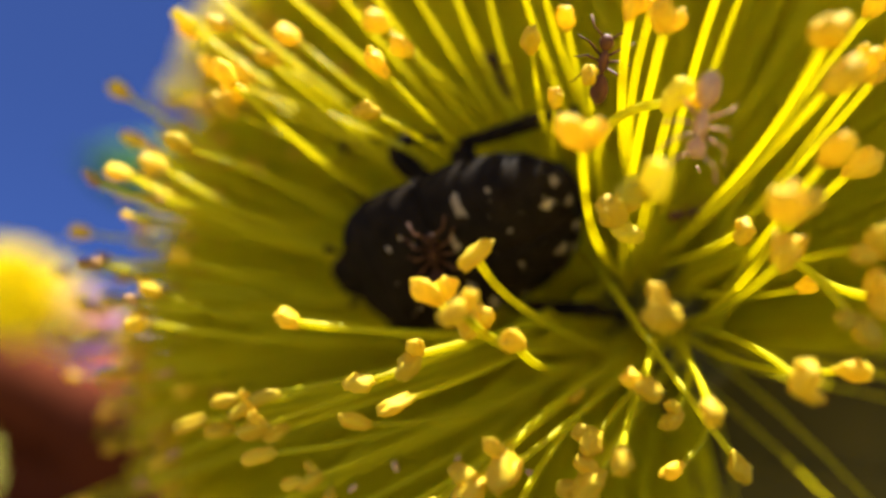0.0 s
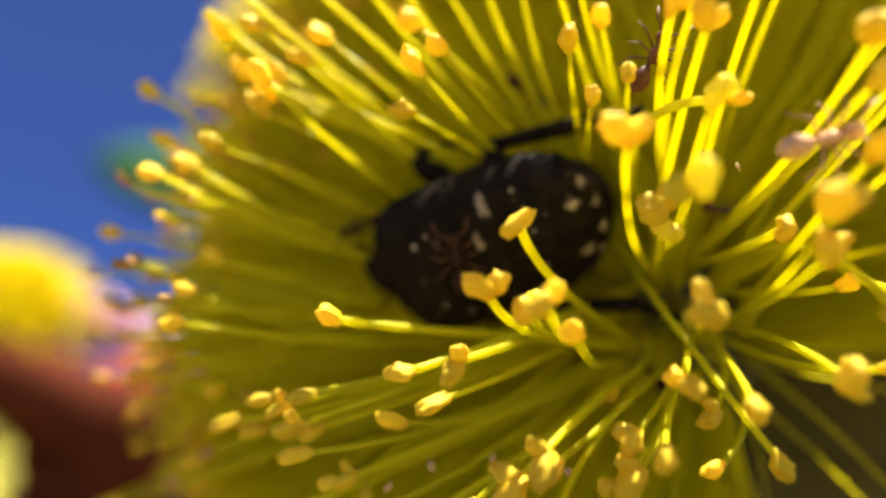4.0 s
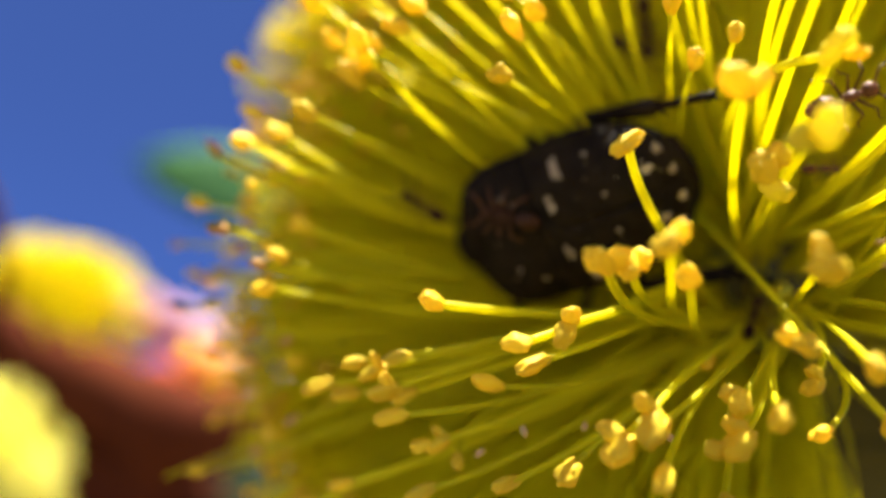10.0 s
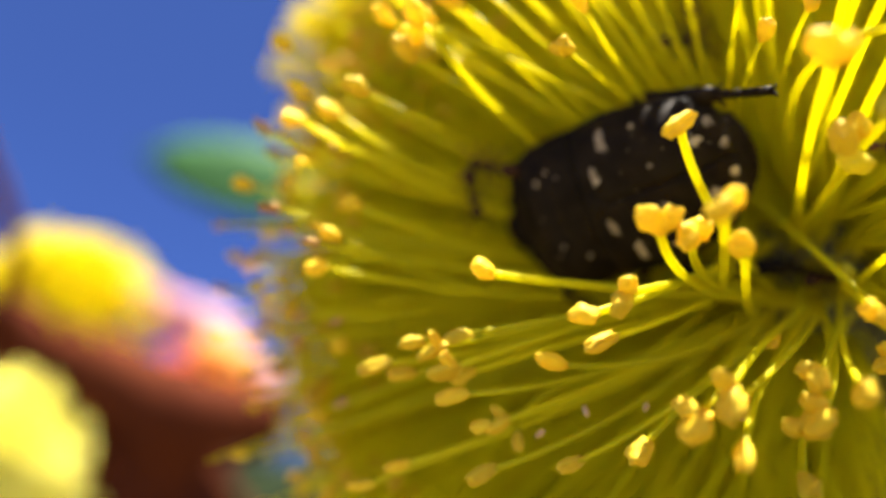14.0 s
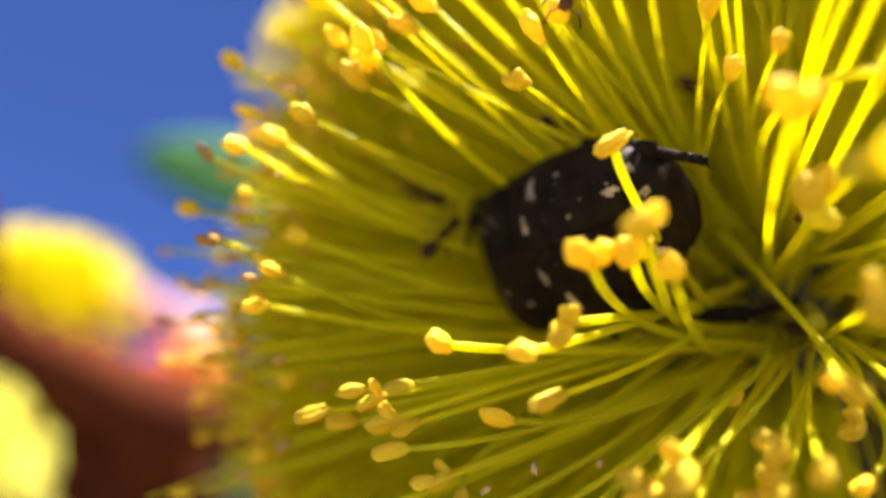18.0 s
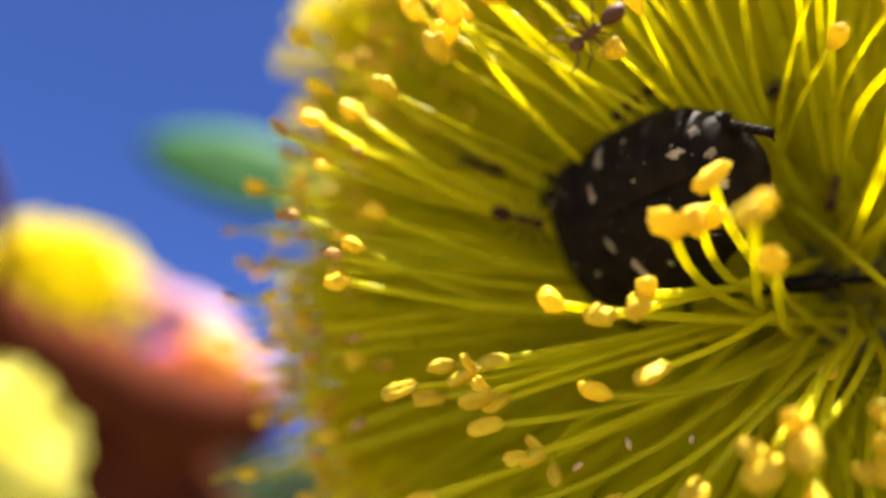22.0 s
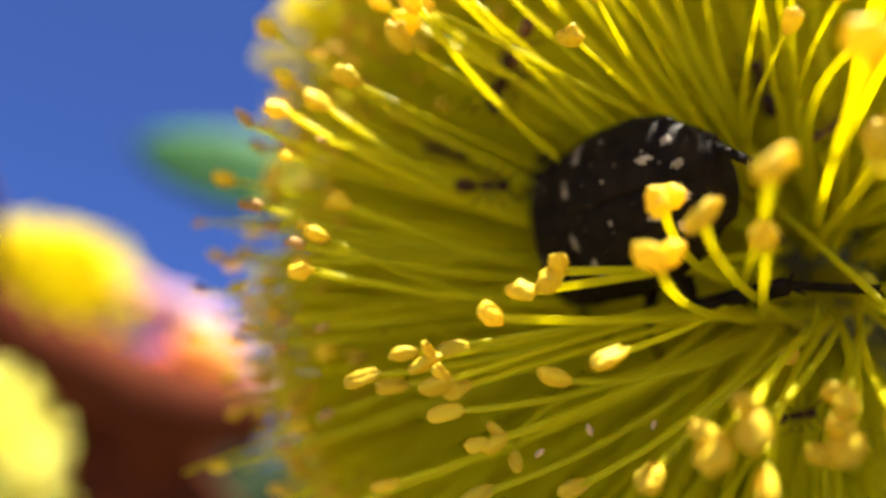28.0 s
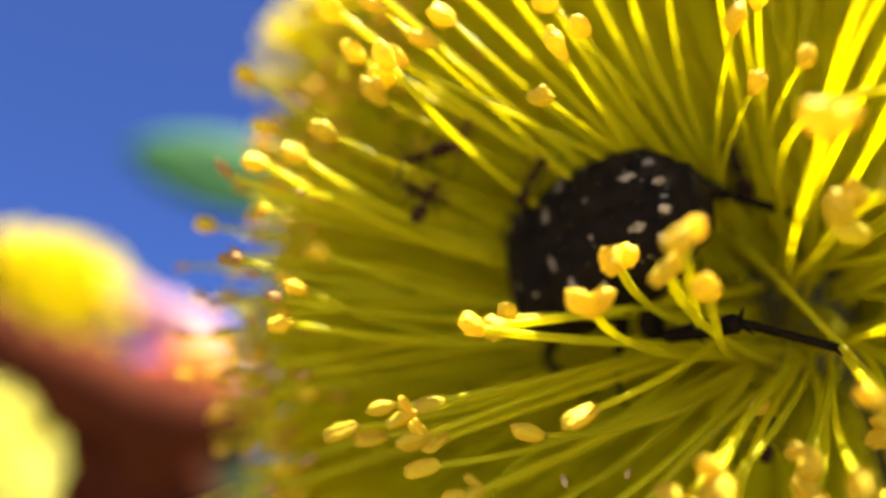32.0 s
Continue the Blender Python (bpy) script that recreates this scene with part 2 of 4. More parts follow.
def rooted(tip, spread=5.0):
    """Where on the ring the filament of that tip springs, and the way in which it leaves the ring."""
    off = tip - HEART
    flat = off - AXIS * off.dot(AXIS)
    out = flat.normalized() if flat.length > 0.5 else Vector((0, 0, 1))
    turn = Matrix.Rotation(chance.uniform(-0.45, 0.45), 3, AXIS)
    return HEART + (turn @ out) * (spread + chance.uniform(-1.0, 0.9)) + AXIS * chance.uniform(-0.6, 0.8), out


def course(tip, sag=0.0, steps=9):
    """The line of a filament from the ring to its tip."""
    root, out = rooted(tip)
    span = (tip - root).length
    hollow = max(0.0, min(1.0, -1.6 * out.x - 0.5 - 0.6 * max(0, -out.z))) if tip.y > -0.5 else 0.0
    lean = root + AXIS * span * (chance.uniform(0.16, 0.34) - hollow * 0.36) + out * span * chance.uniform(0.22, 0.34)
    lean.z -= sag
    line = bow(root, lean, tip, steps)
    wave, phase = chance.uniform(0.05, 0.3), chance.uniform(0, 6.28)
    across = (tip - root).cross(AXIS).normalized()
    return [p + across * wave * math.sin(phase + 3.4 * i / steps) * (i / steps) * (1 - i / steps) * 3 for i, p in enumerate(line)]


def stamen(tip, size=1.0, thick=0.27, dry=False, kinds=ANTHERS, line=None, twin=False, taper=0.42, across=False):
    """A filament with its anther, both parts of the flower. twin: two lobes side by side; across: the anther lies over the filament's end like a cap."""
    tip = Vector(tip)
    line = line or course(tip)
    radii = [thick * (1.0 - taper * i / (len(line) - 1)) for i in range(len(line))]
    root = line[0]
    verts, faces = tube([p - root for p in line], radii, 8)
    ob = part("stamen", mesh_of("stamen", verts, faces, FILAMENT), FILAMENT, flower)
    ob.matrix_basis = Matrix.Translation((root - HEART) * MM)
    way = (line[-1] - line[-2]).normalized()
    aside = way.cross(Vector((chance.uniform(-0.4, 0.4), 1.0, chance.uniform(-0.4, 0.4)))).normalized()
    lean = (way + Vector((chance.uniform(-0.35, 0.35), chance.uniform(-0.35, 0.2), chance.uniform(-0.35, 0.35)))).normalized()
    shapes = DRY if dry else kinds
    if across:
        lobes = [(way * 0.2, aside, 1.0)]
    elif twin:
        # Two lobes that have split and bulge to either side of the filament's end.
        lobes = [(lean * 0.34 + aside * 0.16, (lean + aside * 0.2).normalized(), 1.0), (lean * 0.06 - aside * 0.3, (lean * 0.6 - aside).normalized(), 0.74)]
    else:
        lobes = [(lean * 0.35, lean, 1.0)]
    for off, axis, share in lobes:
        head = part("anther", chance.choice(shapes), ANTHER, ob)
        k = size * share
        long, wide = (k * 1.0, k * 1.0) if across else (k, k)
        head.matrix_basis = aim(tip - root + off * size, axis, chance.uniform(0, 6.28)) @ Matrix.Diagonal((long, wide, wide, 1))
    return ob


FRONT_STAMENS = [  # root, lean, tip, size, lobes
    ((15.7, 6.1, 0.9), (9.7, -5.6, 2.4), (8.4, -12.7, 7.3), 1.25, 2, ANTHERS),
    ((15.4, 6.1, 0.1), (12.8, -6.1, 5.6), (10.6, -13.8, 5.3), 1.38, 2, YOUNG),
    ((14.9, 6.3, 0.6), (13.2, -3.7, 3.2), (10.7, -9.3, 4.7), 1.38, 2, ANTHERS),
    ((15.0, 6.2, 0.3), (12.4, -3.1, 2.5), (11.1, -8.4, 3.9), 1.33, 1, YOUNG),
    ((16.2, 5.6, 0.1), (13.4, -4.1, 6.7), (12.4, -11.2, 9.0), 1.29, 1, YOUNG),
    ((15.9, 5.7, 1.7), (7.7, -4.2, 10.5), (13.2, -10.8, 9.1), 0.77, 1, ANTHERS),
    ((17.2, 5.9, 1.0), (11.2, -3.9, 8.0), (11.0, -10.4, 13.0), 1.07, 2, ANTHERS),
    ((14.8, 6.5, 1.0), (12.2, -4.3, 6.4), (12.2, -11.1, 12.2), 1.07, 2, ANTHERS),
]
FRONT_STAMENS_B = [  # root, lean, tip, size, lobes
    ((16.6, 6.1, 0.8), (11.1, -4.2, 8.6), (12.1, -11.0, 13.9), 1.16, 2, ANTHERS),
    ((16.8, 6.1, 0.8), (14.2, -4.3, 8.0), (14.6, -11.0, 14.1), 1.03, 2, ANTHERS),
]
SIDE_STAMENS = [  # root, lean, tip, size, lobes
    ((15.9, 6.2, 1.5), (18.0, -6.1, 6.3), (17.5, -13.7, 10.9), 1.25, 2, ANTHERS),
    ((16.1, 6.1, 1.3), (17.2, -5.8, 5.5), (17.8, -13.4, 9.3), 1.29, 1, ANTHERS),
    ((19.5, 4.6, -1.5), (17.8, -5.7, 2.7), (17.8, -13.0, 6.5), 1.12, 1, ANTHERS),
    ((17.5, 5.7, 0.0), (19.3, -4.5, 2.7), (20.2, -10.5, 6.3), 1.12, 1, ANTHERS),
    ((18.4, 4.8, -1.9), (16.7, -6.4, 0.1), (15.8, -14.2, 4.4), 1.46, 2, ANTHERS),
    ((17.5, 5.2, -1.7), (16.6, -5.4, -0.6), (16.5, -12.2, 2.7), 1.29, 2, ANTHERS),
    ((16.5, 5.8, 1.8), (16.5, -3.7, 2.6), (16.1, -9.0, 3.8), 1.03, 1, ANTHERS),
    ((19.7, 4.4, -2.3), (18.2, -5.8, 2.8), (19.3, -13.4, 3.0), 1.29, 2, ANTHERS),
]
SIDE_STAMENS_B = [  # root, lean, tip, size, lobes
    ((21.6, 3.8, 4.0), (21.8, -6.5, 0.4), (19.6, -13.1, 1.2), 1.29, 2, ANTHERS),
    ((18.4, 5.0, 0.7), (18.7, -5.8, 5.5), (18.6, -13.3, 0.2), 1.20, 2, ANTHERS),
    ((18.5, 5.5, -0.3), (19.2, -4.3, 5.3), (20.7, -10.5, 10.4), 1.20, 2, ANTHERS),
    ((17.7, 6.0, 0.5), (20.1, -4.3, 5.6), (22.0, -10.5, 11.0), 1.20, 1, ANTHERS),
    ((18.9, 5.8, 0.0), (19.4, -3.4, 8.4), (22.1, -9.0, 13.5), 1.20, 1, ANTHERS),
    ((17.8, 5.5, 0.6), (18.3, -3.2, 0.1), (19.2, -8.0, 1.2), 0.86, 1, ANTHERS),
]
LOWER_STAMENS = [  # root, lean, tip, size, lobes
    ((16.9, 5.5, -1.6), (17.6, -5.8, -0.8), (16.6, -13.0, -2.1), 1.25, 2, ANTHERS),
    ((17.5, 5.4, -1.6), (17.4, -4.8, -3.5), (19.3, -11.3, -2.0), 1.12, 1, ANTHERS),
    ((17.4, 4.9, -2.8), (13.5, -5.4, -0.7), (11.5, -12.5, 0.6), 1.38, 2, ANTHERS),
    ((17.0, 5.3, -1.6), (13.4, -4.6, -1.9), (11.1, -10.8, -2.5), 1.12, 2, ANTHERS),
    ((17.4, 5.4, -1.6), (17.1, -2.3, -2.7), (14.1, -5.9, -4.8), 1.03, 2, ANTHERS),
    ((16.9, 5.5, -1.1), (15.2, -5.2, -2.0), (13.5, -12.0, -3.3), 1.03, 1, ANTHERS),
    ((12.0, 6.0, 4.0), (13.0, -5.5, -1.6), (15.5, -9.4, -6.0), 1.07, 1, ANTHERS),
    ((16.4, 5.5, -2.8), (9.3, -4.1, -3.6), (5.3, -10.4, -5.4), 1.29, 2, ANTHERS),
]
LOWER_STAMENS_B = [  # root, lean, tip, size, lobes
    ((16.7, 5.4, -2.9), (11.7, -4.0, -3.9), (5.9, -9.8, -6.0), 1.03, 2, ANTHERS),
    ((16.3, 5.6, -2.8), (9.2, -3.9, -4.1), (4.2, -10.0, -6.6), 1.29, 2, ANTHERS),
    ((16.2, 5.8, -3.6), (7.8, -2.6, -5.1), (2.5, -7.8, -8.3), 1.12, 1, ANTHERS),
    ((15.5, 6.0, -1.7), (12.9, -0.6, -3.0), (10.0, -3.2, -4.1), 0.86, 1, ANTHERS),
    ((17.3, 5.2, -2.7), (13.3, -3.7, -3.4), (9.5, -9.0, -5.1), 1.12, 2, ANTHERS),
    ((17.5, 5.0, -1.9), (12.1, -4.7, -4.5), (10.1, -11.4, -5.2), 1.07, 1, ANTHERS),
    ((15.8, 5.9, -1.9), (13.6, -4.0, -5.2), (9.4, -9.4, -6.6), 1.38, 2, ANTHERS),
    ((15.9, 5.8, -2.0), (13.7, -3.9, -5.5), (8.6, -9.0, -7.2), 1.03, 1, ANTHERS),
]
LOWER_STAMENS_C = [  # root, lean, tip, size, lobes
    ((16.8, 5.5, -2.0), (18.5, -4.1, -5.3), (13.4, -8.2, -6.7), 1.12, 1, ANTHERS),
    ((16.7, 5.4, -2.7), (8.6, -4.1, -5.7), (5.8, -10.6, -7.8), 1.07, 1, ANTHERS),
    ((18.1, 5.0, -3.6), (10.7, -3.7, -7.2), (8.6, -9.5, -9.3), 1.07, 1, ANTHERS),
    ((14.9, 6.7, -2.2), (8.1, -1.3, -7.2), (-0.0, -5.0, -9.8), 0.95, 1, ANTHERS),
]
MIDDLE_STAMENS = [  # root, lean, tip, size, lobes
    ((14.5, 7.2, -1.8), (5.3, -0.6, -8.6), (-4.1, -3.8, -10.5), 1.07, 1, ANTHERS),
    ((15.0, 6.8, -2.9), (6.0, -0.1, -5.6), (-3.3, -3.1, -8.2), 1.03, 2, ANTHERS),
    ((13.6, 7.5, -0.2), (3.8, -0.4, -7.5), (-4.2, -3.6, -8.3), 0.77, 1, ANTHERS),
    ((14.5, 7.0, -1.8), (4.7, -0.9, -6.8), (-5.5, -4.4, -6.7), 1.12, 1, ANTHERS),
    ((14.5, 7.1, -2.0), (4.6, 0.2, -3.4), (-5.0, -2.8, -5.9), 1.03, 1, ANTHERS),
    ((15.0, 6.5, -2.4), (7.4, -1.4, -6.3), (-0.8, -5.0, -5.2), 1.16, 1, ANTHERS),
    ((13.9, 6.9, -0.4), (7.7, -2.0, -2.7), (1.2, -6.6, -3.8), 1.16, 1, ANTHERS),
    ((13.9, 7.6, 0.2), (1.1, 0.5, -5.1), (-9.5, -2.3, -5.5), 1.03, 1, ANTHERS),
]
MIDDLE_STAMENS_B = [  # root, lean, tip, size, lobes
    ((14.2, 7.4, -1.4), (3.2, 0.6, -4.6), (-8.0, -2.0, -6.0), 1.07, 1, ANTHERS),
    ((14.3, 7.2, -1.4), (3.9, -0.1, -3.0), (-6.5, -3.4, -4.5), 1.03, 2, ANTHERS),
    ((13.9, 7.5, 0.3), (1.7, 0.1, -4.8), (-7.5, -3.0, -4.3), 0.95, 1, ANTHERS),
    ((14.5, 7.1, -1.7), (3.9, -0.3, -2.7), (-5.9, -3.9, -5.5), 1.12, 2, ANTHERS),
    ((14.3, 7.1, -0.9), (4.5, -0.6, -2.8), (-5.2, -4.2, -3.8), 1.03, 1, ANTHERS),
    ((14.7, 6.6, -4.5), (-3.1, 0.4, -6.4), (-2.6, -3.0, -9.1), 0.86, 1, ANTHERS),
    ((14.9, 7.2, -3.4), (2.7, 1.2, -8.0), (-10.4, -1.0, -12.0), 0.95, 1, ANTHERS),
    ((14.4, 7.5, -2.1), (3.5, 0.8, -8.1), (-8.4, -1.5, -10.8), 0.95, 1, ANTHERS),
]
UPPER_STAMENS = [  # root, lean, tip, size, lobes
    ((13.6, 9.3, -0.6), (-2.4, 7.0, 0.6), (-14.3, 1.3, 7.6), 0.99, 1, ANTHERS),
    ((13.2, 9.4, -1.3), (-1.0, 7.0, 0.2), (-12.4, 1.4, 8.0), 1.03, 1, ANTHERS),
    ((13.6, 9.3, -0.3), (-0.1, 7.0, 1.5), (-12.5, 3.5, 6.6), 0.69, 1, ANTHERS),
    ((13.6, 9.3, -0.3), (-1.8, 7.0, -1.6), (-15.4, 0.2, 2.6), 0.95, 1, DRY),
    ((13.5, 9.3, -0.8), (0.2, 7.0, -2.4), (-12.9, -1.0, 0.6), 0.77, 1, DRY),
    ((13.6, 9.3, -1.3), (-1.0, 7.0, -5.3), (-12.0, -0.5, 1.1), 0.95, 1, ANTHERS),
    ((13.4, 9.3, -1.2), (0.5, 7.0, -4.1), (-12.7, -0.5, -0.6), 0.95, 1, ANTHERS),
    ((13.5, 9.3, -0.7), (-0.0, 7.0, -2.2), (-11.2, 2.0, 2.8), 0.86, 1, ANTHERS),
]
UPPER_STAMENS_B = [  # root, lean, tip, size, lobes
    ((13.5, 9.3, -0.6), (-2.8, 7.0, 3.8), (-16.0, 6.0, 13.0), 1.07, 1, ANTHERS),
    ((13.6, 9.3, -0.6), (0.2, 7.0, 3.8), (-7.4, -3.0, 11.9), 1.07, 1, ANTHERS),
    ((13.6, 9.3, -0.4), (-2.4, 7.0, 1.3), (-16.6, 3.0, 7.2), 0.95, 1, DRY),
    ((13.7, 9.3, -0.0), (-0.9, 7.0, 2.1), (-13.8, 4.5, 7.6), 0.86, 1, ANTHERS),
]
TOP_STAMENS = [  # root, lean, tip, size, lobes
    ((15.2, 7.3, 1.1), (6.9, 3.5, 9.3), (0.6, -3.0, 18.7), 0.95, 1, ANTHERS),
    ((15.1, 7.1, 1.0), (7.7, 3.5, 8.8), (5.2, -4.0, 18.3), 0.95, 1, ANTHERS),
    ((16.1, 6.7, 1.2), (11.4, 3.5, 8.9), (6.7, -6.0, 16.4), 0.95, 1, ANTHERS),
    ((17.9, 6.2, 2.0), (11.7, 3.5, 9.8), (7.9, -6.0, 15.9), 0.95, 1, ANTHERS),
    ((15.9, 6.7, 1.2), (12.8, 3.5, 7.8), (9.5, -4.0, 14.3), 0.86, 1, ANTHERS),
    ((15.6, 7.3, 1.6), (4.5, 3.5, 9.2), (-1.8, -2.0, 19.3), 0.95, 1, ANTHERS),
    ((14.3, 7.8, 0.3), (4.3, 3.5, 9.8), (-6.2, 0.0, 18.3), 0.95, 1, ANTHERS),
    ((14.4, 7.9, 0.5), (1.3, 3.5, 8.2), (-10.1, 1.0, 18.2), 0.99, 1, ANTHERS),
]
TOP_STAMENS_B = [  # root, lean, tip, size, lobes
    ((17.3, 6.3, 1.0), (17.5, 3.5, 8.8), (17.2, -9.0, 16.5), 1.03, 1, ANTHERS),
    ((15.0, 7.6, 1.1), (4.3, 3.5, 9.3), (-4.0, -1.0, 19.4), 0.95, 1, ANTHERS),
    ((16.0, 7.2, 1.6), (6.7, 3.5, 9.6), (3.3, -2.0, 19.0), 0.95, 1, ANTHERS),
    ((14.5, 7.9, 0.5), (0.8, 3.5, 6.7), (-10.6, 1.5, 15.9), 0.95, 1, YOUNG),
]
LEFT_TIPS = [  # x, y, z, size
    (-12.2, 1.5, 6.1, 0.6), (-14.1, 1.5, 5.2, 0.6),
    (-18.5, 6.0, 4.4, 1.1), (-16.1, 3.3, 2.8, 0.9), (-11.9, 3.2, 2.8, 0.9), (-13.0, 1.0, 1.7, 0.8), (-13.6, 0.5, 0.8, 0.8),
    (-13.1, 0.5, -0.2, 0.8), (-12.3, 2.5, -3.7, 0.8), (-14.6, 4.0, -3.5, 1), (-14.7, 3.5, -4.9, 0.9), (-18.3, 7.0, -0.2, 0.9),
    (-20.6, 8.0, 2.0, 0.9), (-20.5, 8.0, -2.2, 1), (-17.4, 6.0, -4.0, 0.8), (-12.1, 1.0, 1.0, 0.9),
    (-17.4, 5.0, -1.6, 0.9), (-15.3, 4.0, 1.6, 0.9), (-12.1, 3.0, -8.4, 0.9), (-14.6, 5.0, -10.7, 1), (-19.0, 7.0, -12.5, 1),
]
UPPER_TIPS = [  # x, y, z, size
    (-10.5, 2.5, 15.7, 1.1), (-9.3, 2.0, 13.3, 1.1), (-4.5, -0.5, 14.6, 1.1), (0.3, -2.5, 14.7, 1.1), (-14.7, 5.0, 9.9, 1),
    (9.8, -8.0, 10.8, 0.9), (-7.6, 0.5, 11.8, 1.15), (-5.4, -1.0, 13.3, 1), (1.6, -4.0, 13.0, 1), (-8.0, -1.0, 15.1, 1), (7.3, -7.0, 12.4, 1), (-7.0, -1.0, 12.4, 1.2),
    (0.4, -5.0, 11.9, 1.1), (-0.2, -4.0, 10.0, 1.1), (-8.1, 0.0, 10.8, 1.2), (-10.6, 0.0, 8.9, 1), (8.5, -6.0, 10.0, 0.9),
]


for tips in (LEFT_TIPS, UPPER_TIPS):
    for x, y, z, size in tips:
        stamen(Vector((x, y, z)), size * (0.8 if tips is LEFT_TIPS else 1.0), 0.19, dry=tips is LEFT_TIPS and chance.random() < 0.5)
for rows, thick in ((FRONT_STAMENS, 0.25), (FRONT_STAMENS_B, 0.24), (SIDE_STAMENS, 0.24), (SIDE_STAMENS_B, 0.23), (LOWER_STAMENS, 0.21), (LOWER_STAMENS_B, 0.2),
                    (LOWER_STAMENS_C, 0.2), (MIDDLE_STAMENS, 0.2), (MIDDLE_STAMENS_B, 0.2), (UPPER_STAMENS, 0.21), (UPPER_STAMENS_B, 0.21), (TOP_STAMENS, 0.21), (TOP_STAMENS_B, 0.21)):
    slim = rows in (LOWER_STAMENS_C, MIDDLE_STAMENS, MIDDLE_STAMENS_B)
    for root, lean, tip, size, lobes, kinds in rows:
        stamen(tip, size, thick, kinds=LONG if slim and kinds is ANTHERS else kinds, line=bow(Vector(root), Vector(lean), Vector(tip), 14), twin=lobes == 2, taper=0.22)


PUSHED = []
for root, low, high, tip, size in (
    ((16.1, 7.4, -4.3), (10.9, 0.9, -2.2), (5.8, -6.6, 0.3), (4.5, -9.5, 2.8), 1.15),
    ((19.5, 6.1, -2.7), (10.5, 4.5, -3.4), (4.3, -5.3, -1.9), (2.7, -9.5, 1.2), 1.25),
    ((18.6, 6.3, -1.9), (11.0, 5.0, -3.3), (5.8, -4.4, -2.5), (4.4, -9.0, 0.0), 1.2),
    ((12.2, 7.0, -2.0), (8.9, 3.5, -3.0), (5.6, -7.8, -1.8), (3.6, -12.0, 0.8), 1.1),
    ((14.6, 7.1, -3.4), (11.2, 4.4, -4.2), (7.8, -5.8, -3.3), (6.1, -10.0, -0.9), 1.0),
    ((15.6, 5.8, -2.8), (6.7, 0.8, -2.0), (-0.9, -3.2, -1.0), (-4.1, -4.3, -0.3), 1.0),
    ((13.6, 6.0, -0.7), (8.4, -0.3, -1.0), (3.8, -5.5, -1.4), (1.8, -7.5, -1.6), 1.1),
    ((14.2, 6.5, 0.7), (8.2, 0.2, -0.9), (2.6, -4.8, -2.3), (-0.4, -6.5, -2.9), 1.1),
):
    PUSHED.append((stamen(tip, size * (1.02 if PUSHED else 0.92), 0.25, kinds=ANTHERS if PUSHED else LONG, line=sweep(Vector(root), Vector(low), Vector(high), Vector(tip), 18), twin=len(PUSHED) in (1, 2, 3, 6), taper=0.2, across=len(PUSHED) == 0), Vector(root)))


def fan_tip(side, polar, length):
    """A tip at that turn round the axis (0: to the flower's +x side, 90: up) and that angle off the axis, in degrees."""
    a, p = radians(side), radians(polar)
    right = Vector((0, 0, 1)).cross(AXIS).normalized() * -1
    up = AXIS.cross(right) * -1
    if up.z < 0:
        up = -up
    if right.x < 0:
        right = -right
    return HEART + (right * math.cos(a) + up * math.sin(a)) * (math.sin(p) * length + 2.0) + AXIS * math.cos(p) * length


def floor_angle(side):
    """How near to the axis the stamens of that side may lean, so that the hollow in which the beetle lies stays open."""
    keys = ((0, 47), (35, 50), (60, 64), (90, 73), (110, 77), (132, 80), (150, 85), (202, 86), (216, 81), (232, 68), (252, 56), (300, 50), (360, 48))
    s = side % 360
    for (a, low), (b, high) in zip(keys, keys[1:]):
        if s <= b:
            return low + (high - low) * (s - a) / (b - a)


def many(count, seed, reach, depth, sides=(0, 360), gaps=0.5):
    """Tips spread over the brush, densest at its outer wall."""
    rnd = random.Random(seed)
    for _ in range(count):
        side = rnd.uniform(*sides)
        bare = max(0.0, min(0.9, (side - 246) / 50, (372 - side) / 36))
        if rnd.random() < gaps * (1 - (1 - bare) ** 3):
            continue
        low = floor_angle(side)
        deep = depth - 14 * math.exp(-((side - 95) / 45) ** 2)
        polar = low + (deep - low) * rnd.random() ** 0.6
        yield fan_tip(side, polar, rnd.gauss(reach + 2.2 * max(0, -math.cos(radians(side))) ** 0.5 + 2.2 * math.exp(-((side - 198) / 27) ** 2), 2.3)), rnd


for tip, rnd in many(90, 13, 26.5, 96, (0, 235)):
    stamen(tip, rnd.uniform(0.75, 1.05), rnd.uniform(0.16, 0.2), dry=rnd.random() < 0.12)


